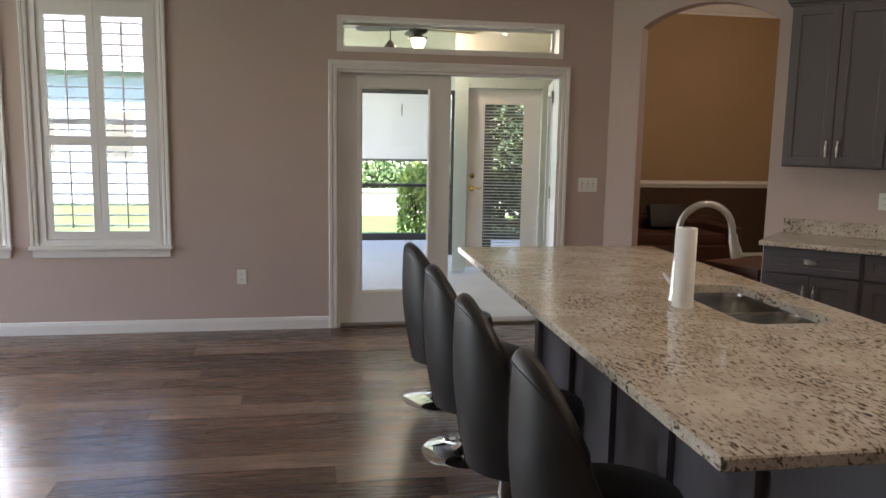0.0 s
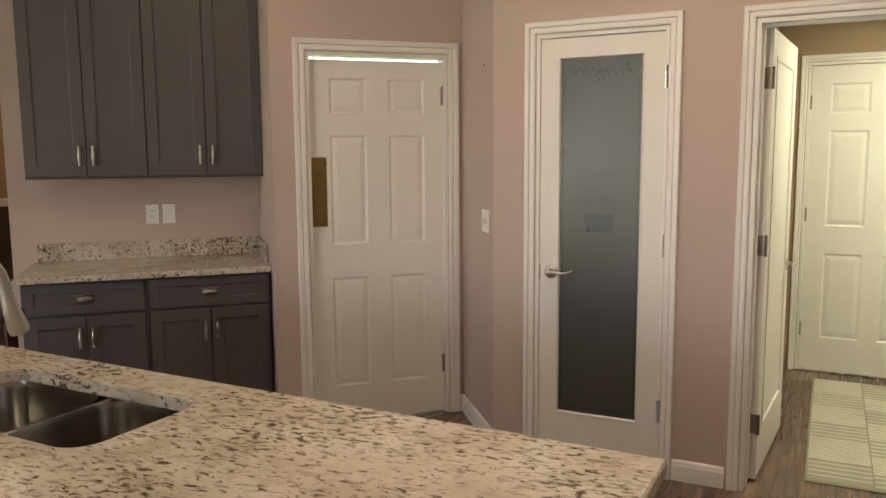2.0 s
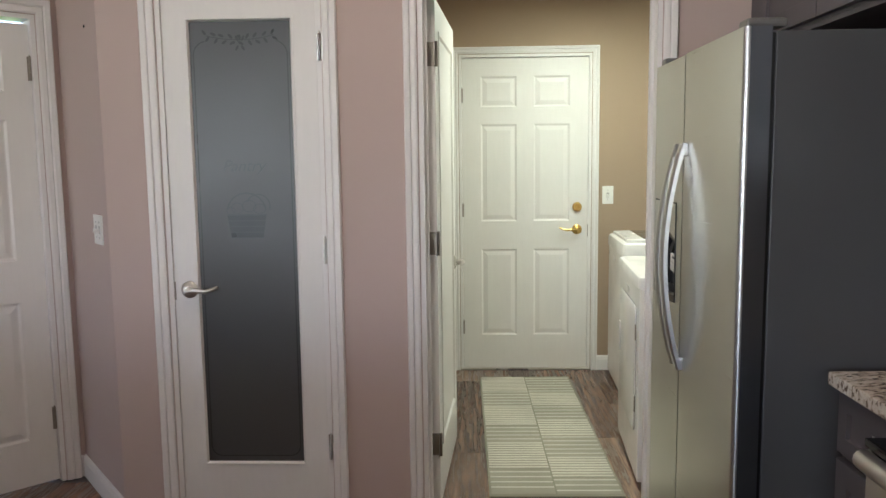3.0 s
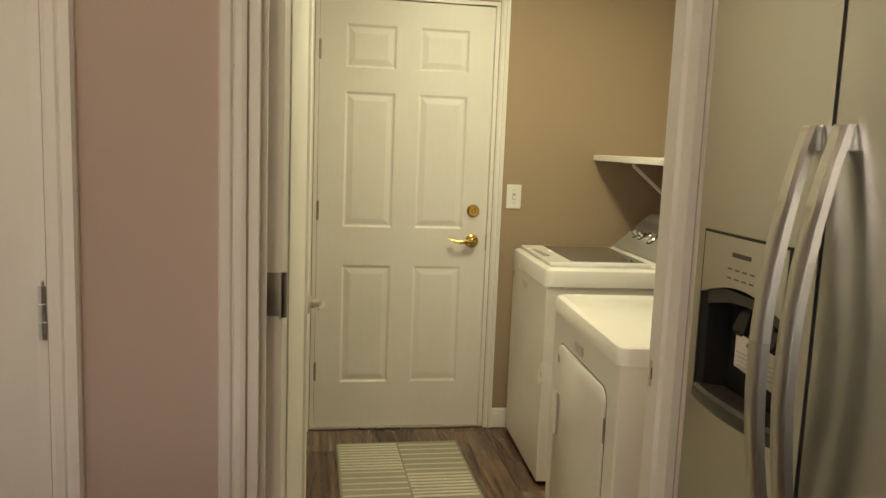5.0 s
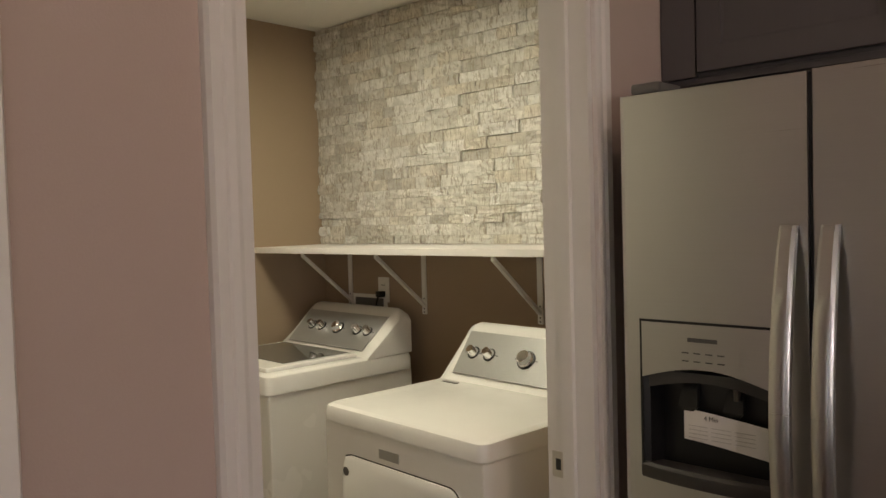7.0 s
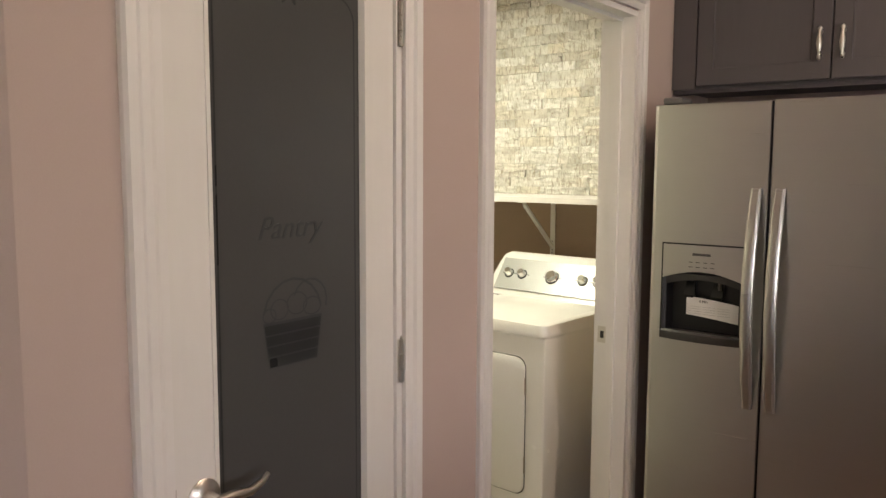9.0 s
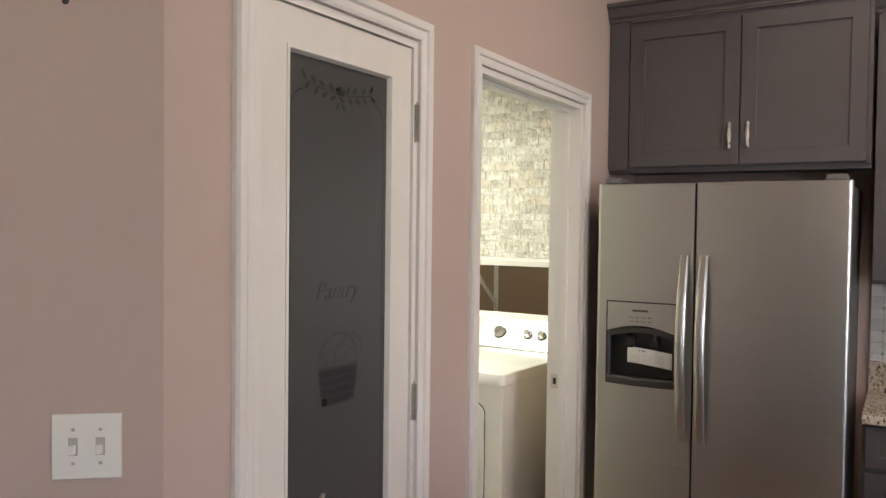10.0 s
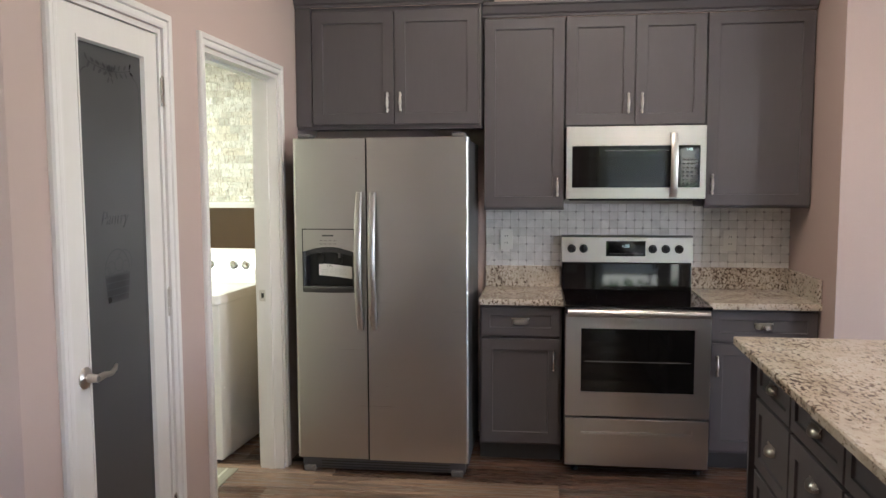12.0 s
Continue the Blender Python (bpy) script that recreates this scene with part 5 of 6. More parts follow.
bp = thing("island_panel", IM, "dark grey panelled back of the island under the overhang", "panel")
part("back", boxes(((x_back - 0.02, -hl + 0.04, 0.0), (x_back - 0.001, hl - 0.03, zt - th - 0.001))), CAB, bp)
for i in range(6):
    yy = -hl + 0.04 + i * (2 * hl - 0.07 - 0.075) / 5
    part("pilaster", boxes(((x_back - 0.05, yy, 0.0), (x_back - 0.0205, yy + 0.075, zt - th - 0.001)), bevel=0.003), CAB, bp)
part("end_panel", boxes(((x_back, -hl + 0.02, 0.0), (BX - 0.03, -hl + 0.039, zt - th - 0.001))), CAB, bp)
part("end_panel", boxes(((x_back, hl - 0.029, 0.0), (BX - 0.03, hl - 0.011, zt - th - 0.001))), CAB, bp)
io = thing("wall_outlet", IM @ pose(-0.02, -hl + 0.0195, 0.80, 0, 0, 180), "white outlet on the end panel of the island", "outlet")
part("cover_plate", boxes(((-0.058, 0, -0.036), (0.058, 0.006, 0.036)), bevel=0.002), PLASTIC, io)
for xx in (-0.02, 0.02):
    part("socket", lathe(bmesh.new(), [(0, 0), (0.016, 0), (0.016, 0.002), (0, 0.002)], 16, (xx, 0.0058, 0), "y"), PLASTIC, io)

# sink, two bowls
sk = thing("sink", IM, "double-bowl stainless undermount sink", "sink")


def bowl(y0, y1, depth):
    cx, cy, w, l = (sx0 + sx1) / 2, (y0 + y1) / 2, sx1 - sx0 + 0.014, y1 - y0
    bm = bmesh.new()
    rings = []
    for s, z, r in ((1.0, zt - th - 0.001, 0.075), (0.985, zt - th - 0.02, 0.075), (0.95, zt - th - depth + 0.03, 0.07), (0.90, zt - th - depth + 0.006, 0.06), (0.80, zt - th - depth, 0.05), (0.12, zt - th - depth - 0.006, 0.014)):
        rings.append([(x, yy, z) for x, yy in rounded(w * s if s > 0.5 else 0.09, l * s if s > 0.5 else 0.09, r if s > 0.5 else 0.044, 5, cx, cy)])
    loft(bm, rings, caps=False)
    bm.faces.new([v for v in bm.verts][-len(rings[-1]):])
    b = part("bowl", bm, SINKSTEEL, sk, "", True)
    part("drain", lathe(bmesh.new(), [(0, 0), (0.044, 0), (0.044, 0.003), (0.034, 0.003), (0.030, -0.002), (0, -0.002)], 20, (cx, cy, zt - th - depth - 0.004)), CHROME, b, "chrome strainer", True)


bowl(sy0 - 0.007, -0.120, 0.18)
bowl(-0.100, sy1 + 0.007, 0.20)
part("divider", boxes(((sx0 - 0.004, -0.121, zt - th - 0.10), (sx1 + 0.004, -0.099, zt - th - 0.002)), bevel=0.006), SINKSTEEL, sk)
fa = thing("faucet", IM @ pose(0.015, -0.015, zt), "brushed nickel gooseneck pull-down faucet", "faucet")
part("base", lathe(bmesh.new(), [(0, 0), (0.027, 0), (0.027, 0.005), (0.024, 0.010), (0.022, 0.06), (0.018, 0.13), (0.015, 0.17), (0, 0.17)], 18), STEEL, fa, "", True)
pts = [(0, 0, 0.10), (0, 0, 0.24)] + [(0.105 - 0.105 * math.cos(a), -0.015 * (1 - math.cos(a)), 0.275 + 0.110 * math.sin(a)) for a in [math.pi * i / 14 for i in range(1, 15)]] + [(0.214, -0.031, 0.258)]
part("neck", tube(bmesh.new(), pts, 0.0135, 14), STEEL, fa, "", True)
part("spray_head", tube(bmesh.new(), [(0.213, -0.031, 0.265), (0.217, -0.031, 0.24), (0.232, -0.034, 0.185), (0.235, -0.035, 0.174)], [0.016, 0.018, 0.024, 0.022], 16), STEEL, fa, "", True)
part("spray_button", boxes(((0.236, -0.042, 0.196), (0.246, -0.025, 0.232)), bevel=0.003), BLACK, fa)
part("handle", tube(bmesh.new(), [(0, 0.015, 0.065), (-0.003, 0.042, 0.070), (-0.008, 0.060, 0.078), (-0.012, 0.085, 0.092)], [0.014, 0.013, 0.007, 0.006], 12), STEEL, fa, "", True)
pr = thing("paper_towel_roll", IM @ pose(-0.012, -0.140, zt), "white paper towel roll standing on the island", "paper towel")
part("sheet", lathe(bmesh.new(), [(0.019, 0.0), (0.037, 0.0), (0.038, 0.004), (0.038, 0.300), (0.037, 0.304), (0.019, 0.304), (0.019, 0.0)], 28, caps=False), TOWEL, pr, "", True)
part("core", lathe(bmesh.new(), [(0.014, 0.001), (0.0188, 0.001), (0.0188, 0.303), (0.014, 0.303), (0.014, 0.001)], 20, caps=False), BARK, pr, "cardboard core", True)
part("loose_edge", boxes(((-0.0395, 0.002, 0.002), (-0.038, 0.012, 0.302))), TOWEL, pr)


# ---- bar stools ----
def bar_stool(m):
    """A tufted bucket stool on a chrome pedestal, facing +x."""
    st = thing("bar_stool", m, "black leather bucket bar stool on a chrome pedestal", "bar stool", "stools along the island")
    part("base_disc", lathe(bmesh.new(), [(0, 0), (0.222, 0), (0.223, 0.004), (0.212, 0.010), (0.12, 0.020), (0.05, 0.034), (0.036, 0.05), (0, 0.05)], 36), CHROME, st, "round chrome base", True)
    part("column", lathe(bmesh.new(), [(0, 0.05), (0.030, 0.05), (0.030, 0.20), (0.026, 0.205), (0.020, 0.21), (0.020, 0.335), (0, 0.335)], 18), CHROME, st, "chrome gas-lift column", True)
    part("footrest", tube(bmesh.new(), [(0.02, -0.02, 0.14), (0.10, -0.13, 0.14), (0.22, -0.13, 0.14), (0.26, 0.0, 0.14), (0.22, 0.13, 0.14), (0.10, 0.13, 0.14), (0.02, 0.02, 0.14)], 0.010, 10), CHROME, st, "chrome footrest loop", True)
    part("lift_lever", tube(bmesh.new(), [(0.02, -0.02, 0.30), (0.05, -0.20, 0.29)], 0.005, 8), CHROME, st)
    bm = bmesh.new()
    rings = []
    for s, z in ((0.55, 0.325), (0.90, 0.335), (1.0, 0.37), (1.0, 0.47), (0.95, 0.505), (0.7, 0.525), (0.2, 0.528)):
        rings.append([(0.075 + 0.235 * s * math.cos(a), 0.215 * s * math.sin(a), z) for a in [2 * math.pi * i / 28 for i in range(28)]])
    loft(bm, rings)
    part("seat", bm, LEATHER, st, "round black leather seat", True)
    # wrapped back: an arc of shell, tall behind and falling to the sides
    bm = bmesh.new()
    rows, cols = 13, 21
    outer, inner = [], []
    for j in range(rows):
        v = j / (rows - 1)
        ro, ri = [], []
        for i in range(cols):
            u = 2 * i / (cols - 1) - 1
            a = math.pi + u * radians(100 - 22 * v ** 1.6)
            top = 0.905 - 0.24 * abs(u) ** 2.5
            z = 0.25 + (top - 0.25) * v
            r = 0.185 + 0.042 * math.sin(math.pi * min(1, 0.08 + v * 0.85)) + 0.012 * v
            lean = -0.045 * v ** 1.3
            cx = 0.058 + lean
            ro.append((cx + (r + 0.026) * math.cos(a), (r + 0.018) * math.sin(a) * (1 - 0.05 * v), z))
            tuft = 0.010 * (math.cos(u * 9.4) * math.cos(v * 12.6)) * (0.3 < v < 0.95)
            ri.append((cx + (r - 0.036 - tuft) * math.cos(a), (r - 0.036 - tuft) * math.sin(a) * (1 - 0.05 * v), z + (0.010 if j == rows - 1 else 0)))
        outer.append(ro)
        inner.append(ri)
    rings = [ro + ri[::-1] for ro, ri in zip(outer, inner)]
    mid = [(Vector(a) + Vector(b)) / 2 for a, b in zip(outer[-1], inner[-1])]
    rim = [Vector(p) for p in outer[-1] + inner[-1][::-1]]
    for pull_in, rise in ((0.12, 0.010), (0.38, 0.019), (0.70, 0.024), (0.92, 0.026)):
        rings.append([tuple(p.lerp(q, pull_in) + Vector((0, 0, rise))) for p, q in zip(rim, mid + mid[::-1])])
    loft(bm, rings)
    part("backrest", bm, LEATHER, st, "tufted wrap-around leather backrest", True)
    part("piping", tube(bmesh.new(), [(x - 0.001, y, z - 0.004) for x, y, z in outer[-1]], 0.0028, 6), SEAM, st)
    part("seam", tube(bmesh.new(), [(x - 0.0012, y, z) for x, y, z in [o[cols // 2] for o in outer]], 0.0022, 6), SEAM, st)
    part("button", lathe(bmesh.new(), [(0, 0), (0.010, 0), (0.007, 0.004), (0, 0.005)], 10, (-0.178, 0.0, 0.72), "x"), SEAM, st)
    return st


s0 = bar_stool(pose(1.63, 5.72, 0, 0, 0, 2))
for x, yy, rz in ((1.63, 4.93, -4), (1.64, 4.22, -4), (1.65, 3.40, -6)):
    copy_thing(s0, pose(x, yy, 0, 0, 0, rz))

# ---- laundry ----
WM = pose(6.408, 0.953, 0, 0, 0, -2.5)


def washer_body(t, w, d, h, top, deck=0.075):
    part("cabinet", boxes(((0, 0, 0.02), (w, d, h - deck)), bevel=0.006), APPLIANCE, t, "white enamel cabinet")
    bm = bmesh.new()
    rr = []
    for o, z in ((0.0, h - deck + 0.001), (0.0, h - 0.4 * deck), (-0.005, h - 0.11 * deck), (-0.016, h)):
        rr.append([(x, y, z) for x, y in rounded(w + 0.012 + 2 * o, d + 0.014 + 2 * o, 0.03, 4, w / 2, d / 2)])
    loft(bm, rr)
    part("top", bm, APPLIANCE, t, top, True)
    for x in (0.05, w - 0.05):
        for y in (0.05, d - 0.05):
            part("foot", lathe(bmesh.new(), [(0, 0), (0.02, 0), (0.02, 0.015), (0.01, 0.022), (0, 0.022)], 10, (x, y, 0)), BLACK, t)


def console(t, w, h, knobs, depth=0.20, rise=0.165):
    bm = bmesh.new()
    prof = [(0.0, h - 0.005), (depth, h - 0.005), (depth - 0.015, h + 0.010), (0.075, h + rise - 0.02), (0.055, h + rise - 0.004), (0.03, h + rise), (0.0, h + rise - 0.02)]
    rr = []
    for x, sc in ((-0.004, 0.80), (0.015, 0.95), (0.04, 1.0), (w - 0.04, 1.0), (w - 0.015, 0.95), (w + 0.004, 0.80)):
        rr.append([(x, y * (0.9 + 0.1 * sc), h + (z - h) * sc) for y, z in prof])
    loft(bm, rr)
    c = part("console", bm, APPLIANCE, t, "white raised control console", True)
    a = Vector((0, depth - 0.02, h + 0.022))
    b = Vector((0, 0.079, h + rise - 0.030))
    n = Vector((0, (b - a).z, -(b - a).y)).normalized()
    bm = bmesh.new()
    loft(bm, [[tuple(Vector((x, 0, 0)) + p + n * o) for x, p in ((0.05, a), (w - 0.05, a), (w - 0.035, b), (0.035, b))] for o in (0.0, 0.004)])
    fp = part("fascia", bm, CONSOLE, c, "silver control fascia")
    mid = (a + b) / 2
    rot = Matrix.Rotation(math.atan2(n.z, n.y), 4, "X")
    for x, r in knobs:
        kb = lathe(bmesh.new(), [(0, 0), (r, 0), (r, 0.006), (r * 0.85, 0.010), (r * 0.78, 0.028), (r * 0.70, 0.030), (0, 0.030)], 22, (0, 0, 0), "y")
        o = part("knob", kb, CHROME, c, "chrome-ringed dial", True)
        part("dial_ring", lathe(bmesh.new(), [(0, -0.0005), (r + 0.005, -0.0005), (r + 0.005, 0.003), (r * 0.9, 0.0045), (0, 0.0045)], 22, (0, 0, 0), "y"), BLACK, o)
        o.matrix_basis = Matrix.Translation(Vector((x, 0, 0)) + mid + n * 0.004) @ rot
    bm = bmesh.new()
    for x, r in knobs:
        for s in (-1, 1):
            p = mid + n * 0.0044 + (b - a).normalized() * (0.0 if r > 0.024 else 0.0)
            loft(bm, [[tuple(Vector((x + s * (r + 0.014) + u, 0, 0)) + p + (b - a).normalized() * q + n * o) for u, q in ((-0.006, -0.002), (0.006, -0.002), (0.006, 0.002), (-0.006, 0.002))] for o in (0, 0.0004)])
    part("dial_marks", bm, INK, fp)
    return c


wa = thing("washing_machine", WM, "white top-load washing machine with a glass lid", "washing machine")
washer_body(wa, 0.645, 0.71, 0.922, "white rounded top deck")
console(wa, 0.645, 0.922, [(0.098, 0.019), (0.168, 0.019), (0.306, 0.026), (0.430, 0.019), (0.502, 0.019)], 0.25, 0.185)
lid = part("lid", boxes(((0.05, 0.255, 0.923), (0.595, 0.69, 0.941)), bevel=0.006), APPLIANCE, wa, "white lid frame")
part("lid_glass", boxes(((0.085, 0.275, 0.9415), (0.560, 0.590, 0.944)), bevel=0.001), LIDGLASS, lid, "tinted glass lid")
part("lid_grip", boxes(((0.22, 0.645, 0.9415), (0.42, 0.675, 0.945)), bevel=0.001), CONSOLE, lid)
part("badge", boxes(((0.345, 0.7105, 0.775), (0.425, 0.7125, 0.802)), bevel=0.0006), CONSOLE, wa, "small grey badge")
part("sticker", lathe(bmesh.new(), [(0, 0), (0.014, 0), (0.014, 0.0006), (0, 0.0007)], 14, (0.620, 0.7102, 0.80), "y"), GREYPLASTIC, wa)

dy = thing("clothes_dryer", pose(5.212, 1.118, 0, 0, 0, -4), "white front-load clothes dryer beside the washer", "dryer")
washer_body(dy, 0.70, 0.71, 0.915, "white rounded dryer top", 0.052)
console(dy, 0.70, 0.915, [(0.108, 0.020), (0.186, 0.020), (0.350, 0.030), (0.520, 0.020), (0.597, 0.020)], 0.215, 0.185)


def door_outline(o):
    """The dryer door's outline: three round corners and one cut off, beside the grip; o: inset."""
    x0, x1, z0, z1, r = 0.088 + o, 0.612 - o, 0.215 + o, 0.772 - o, 0.045
    out = [(x0 + r - r * math.cos(a), z1 - r + r * math.sin(a)) for a in [math.pi / 2 * i / 6 for i in range(7)]]
    out += [(x1 - 0.050, z1), (x1 - 0.022, z1 - 0.008), (x1 - 0.004, z1 - 0.055), (x1, z1 - 0.08)]
    for cx, a0 in ((x1 - r, 0), (x0 + r, -90)):
        out += [(cx + r * math.cos(radians(a0 - 15 * i)), z0 + r + r * math.sin(radians(a0 - 15 * i))) for i in range(7)]
    return out


bm = loft(bmesh.new(), [[(x, yy, z) for x, z in door_outline(o)] for o, yy in ((-0.0035, 0.7095), (-0.0035, 0.7107))])
part("door_gap", bm, BLACK, dy, "dark joint round the dryer door")
bm = loft(bmesh.new(), [[(x, yy, z) for x, z in door_outline(o)] for o, yy in ((0.0, 0.7085), (0.0, 0.7145), (0.004, 0.7175))])
dd = part("dryer_door", bm, APPLIANCE, dy, "white dryer door with rounded corners", True)
bm = loft(bmesh.new(), [[(x, yy, z) for x, z in rounded(0.040 + 2 * o, 0.150 + 2 * o, 0.016, 4, 0.560, 0.535)] for o, yy in ((0.0, 0.7165), (0.0, 0.7182), (-0.006, 0.7184))])
part("handle_recess", bm, SLOTGREY, dd, "recessed pale grey door grip")
part("grip", boxes(((0.568, 0.7176, 0.465), (0.590, 0.7245, 0.610)), bevel=0.004), APPLIANCE, dd, "white lipped grip")
for z in (0.34, 0.66):
    part("hinge", boxes(((0.082, 0.7108, z - 0.035), (0.0885, 0.7165, z + 0.035)), bevel=0.0015), BRONZE, dd)
part("badge", boxes(((0.335, 0.7105, 0.792), (0.425, 0.7125, 0.820)), bevel=0.0006), CONSOLE, dy, "small grey badge")
part("sticker", lathe(bmesh.new(), [(0, 0), (0.014, 0), (0.014, 0.0006), (0, 0.0007)], 14, (0.585, 0.7177, 0.720), "y"), GREYPLASTIC, dy)
part("lint_slot", boxes(((0.575, 0.235, 0.9155), (0.645, 0.255, 0.9175)), bevel=0.0005), GREYPLASTIC, dy)

# shelf on brackets
sh = thing("wall_shelf", pose(0, 0, 0), "white wall shelf on steel brackets under the stone", "shelf")
part("board", boxes(((5.036, 0.832, 1.352), (7.138, 1.245, 1.378)), bevel=0.002), WHITE, sh)
for x in (6.94, 6.435, 5.80, 5.20):
    bm = boxes(((x - 0.013, 0.831, 1.065), (x + 0.013, 0.837, 1.351)), ((x - 0.013, 0.837, 1.345), (x + 0.013, 1.16, 1.3515)))
    loft(bm, [[(x + a, yy, z), (x + a, yy, z - 0.016), (x - a, yy, z - 0.016), (x - a, yy, z)] for a, yy, z in ((0.009, 0.837, 1.115), (0.009, 1.12, 1.346))])
    part("bracket", bm, PLASTIC, sh, "white steel shelf bracket")
    part("screw", boxes(*[((x - 0.003, 0.837, z - 0.003), (x + 0.003, 0.8385, z + 0.003)) for z in (1.075, 1.09, 1.135)]), GREYPLASTIC, sh)
plate(pose(6.70, 0.832, 1.165), 1, "outlet", "white outlet above the washer with a black plug")
pg = thing("power_cord", pose(6.70, 0.840, 1.145), "black appliance plug and cord behind the washer", "power cord")
part("plug", boxes(((-0.016, 0.0, -0.014), (0.016, 0.035, 0.014)), bevel=0.004), BLACK, pg)
part("cord", tube(bmesh.new(), [(0, 0.03, -0.005), (0, 0.045, -0.04), (0.005, 0.035, -0.10), (0.0, 0.03, -0.20), (0.0, 0.03, -0.32)], 0.0045, 8), BLACK, pg, "", True)
vb = thing("valve_box", pose(6.80, 0.831, 1.085), "white recessed washer valve box", "valve box")
part("frame", boxes(((-0.12, 0, -0.055), (0.12, 0.008, 0.055)), bevel=0.003), PLASTIC, vb)
part("recess", boxes(((-0.10, 0.0082, -0.038), (0.10, 0.009, 0.038))), GREYPLASTIC, vb)

# rug runner
rg2 = thing("rug", pose(6.05, 2.185, 0, 0, 0, 0.5), "grey and cream striped patchwork runner rug", "rug")
part("weave", boxes(((-0.90, -0.285, 0.0), (0.90, 0.285, 0.006)), bevel=0.002), RUGBASE, rg2)
rnd = random.Random(7)
for col in (0, 1):
    x = 0.88
    on = col == 0
    while x > -0.85:
        ln = rnd.choice((0.24, 0.29, 0.34))
        x2 = max(-0.88, x - ln)
        a, b = (0.004, 0.275) if col == 0 else (-0.275, -0.004)
        if not on:
            part("patch", boxes(((x2, a, 0.0061), (x, b, 0.0072))), RUGMID, rg2)
            q = x - 0.02
            while q - 0.02 > x2:
                part("stripe", boxes(((q - 0.012, a, 0.0073), (q, b, 0.0085))), RUGCREAM, rg2)
                q -= 0.055
        if on:
            step = rnd.choice((0.030, 0.036))
            q = x
            while q - step * 0.5 > x2:
                part("stripe", boxes(((q - step * 0.60, a, 0.0061), (q, b, 0.0085))), RUGCREAM, rg2)
                q -= step
        on = not on
        x = x2
lf = thing("ceiling_light", pose(6.05, 1.85, 2.44), "flush laundry ceiling light", "ceiling light")
part("frame", boxes(((-0.32, -0.16, -0.02), (0.32, 0.16, 0.0)), bevel=0.004), WHITE, lf)
part("diffuser", boxes(((-0.30, -0.14, -0.055), (0.30, 0.14, -0.021)), bevel=0.012), TUBEGLOW, lf)
lamp("laundry_lamp", "AREA", look((6.05, 1.85, 2.37), (6.05, 1.85, 0)), 4.4, (0.91, 1.0, 0.75), 0.6, 0.28)

# ---- kitchen ceiling cans ----
can = thing("recessed_light", pose(3.75, 2.6, H), "small recessed ceiling light with a white ring", "ceiling light", "recessed kitchen lights")
part("ring", lathe(bmesh.new(), [(0.055, -0.001), (0.085, -0.001), (0.085, -0.006), (0.060, -0.010), (0.055, -0.001)], 24), WHITE, can, "", True)
part("lens", lathe(bmesh.new(), [(0, -0.002), (0.055, -0.002), (0.055, -0.004), (0, -0.004)], 20), CANGLOW, can)
for x, yy in ((3.05, 3.0), (3.95, 4.9), (2.4, 5.6)):
    copy_thing(can, pose(x, yy, H))
for x, yy, watts in ((3.75, 2.6, 1.2), (3.05, 3.0, 2.6), (3.95, 4.9, 0.6), (2.4, 5.6, 1.0)):
    lamp("can_lamp", "AREA", look((x, yy, H - 0.03), (x, yy, 0)), watts, WARM, 0.12)

# ---- dining room ----
sof = thing("sofa", pose(4.95, 10.55, 0, 0, 0, 180), "reddish brown leather sofa against the dining wall", "sofa")
part("base", boxes(((-1.0, 0.0, 0.06), (0.60, 0.85, 0.34)), bevel=0.03), SOFA, sof)
part("back", boxes(((-1.0, 0.0, 0.33), (0.60, 0.24, 0.60)), bevel=0.07), SOFA, sof)
for x in (-1.0, 0.38):
    part("arm", boxes(((x, 0.0, 0.22), (x + 0.24, 0.87, 0.55)), bevel=0.10), SOFA, sof, "", True)
for x in (-0.77, -0.19):
    part("seat_cushion", boxes(((x, 0.22, 0.33), (x + 0.57, 0.86, 0.46)), bevel=0.045), SOFA, sof, "", True)
for x in (-0.94, 0.50):
    for yy in (0.05, 0.76):
        part("leg", boxes(((x, yy, 0), (x + 0.06, yy + 0.06, 0.061)), bevel=0.004), DARKFRAME, sof)
cu = thing("cushion", pose(5.20, 10.20, 0.455, 20, 0, 180), "black throw cushion on the sofa", "cushion")
part("cover", boxes(((-0.24, 0.0, 0.0), (0.24, 0.12, 0.30)), bevel=0.05), SEAM, cu, "", True)
ot = thing("ottoman", pose(4.98, 7.85, 0, 0, 0, 20), "low reddish brown leather ottoman in the dining room", "ottoman")
part("body", boxes(((-0.36, -0.28, 0.06), (0.36, 0.28, 0.36)), bevel=0.025), SOFA, ot)
part("top", boxes(((-0.38, -0.30, 0.361), (0.38, 0.30, 0.44)), bevel=0.03), SOFA, ot, "padded leather top", True)
for x in (-0.32, 0.26):
    for yy in (-0.25, 0.19):
        part("leg", boxes(((x, yy, 0), (x + 0.06, yy + 0.06, 0.061)), bevel=0.004), DARKFRAME, ot)
# bare point lamp, unseen, added to give the dining room its warm light
lamp("dining_fill", "POINT", pose(5.6, 8.3, 2.4), 5.6, WARM, 0.15)

# ---- lanai ----
slab("pavement_lanai", [(0.2, 7.67), (3.9, 7.67), (4.6, 13.1), (0.2, 13.1)], -0.14, -0.03, CONCRETE, "pale concrete lanai floor", "floor")
slab("ceiling_lanai", [(0.2, 7.67), (3.45, 7.67), (4.3, 11.2), (4.6, 13.1), (0.2, 13.1)], 3.06, 3.15, CEIL, "white lanai ceiling", "ceiling")
wall("wall_lanai_west", (0.30, 7.67), (0.30, 9.0), 3.06, 0.1, CREAM)
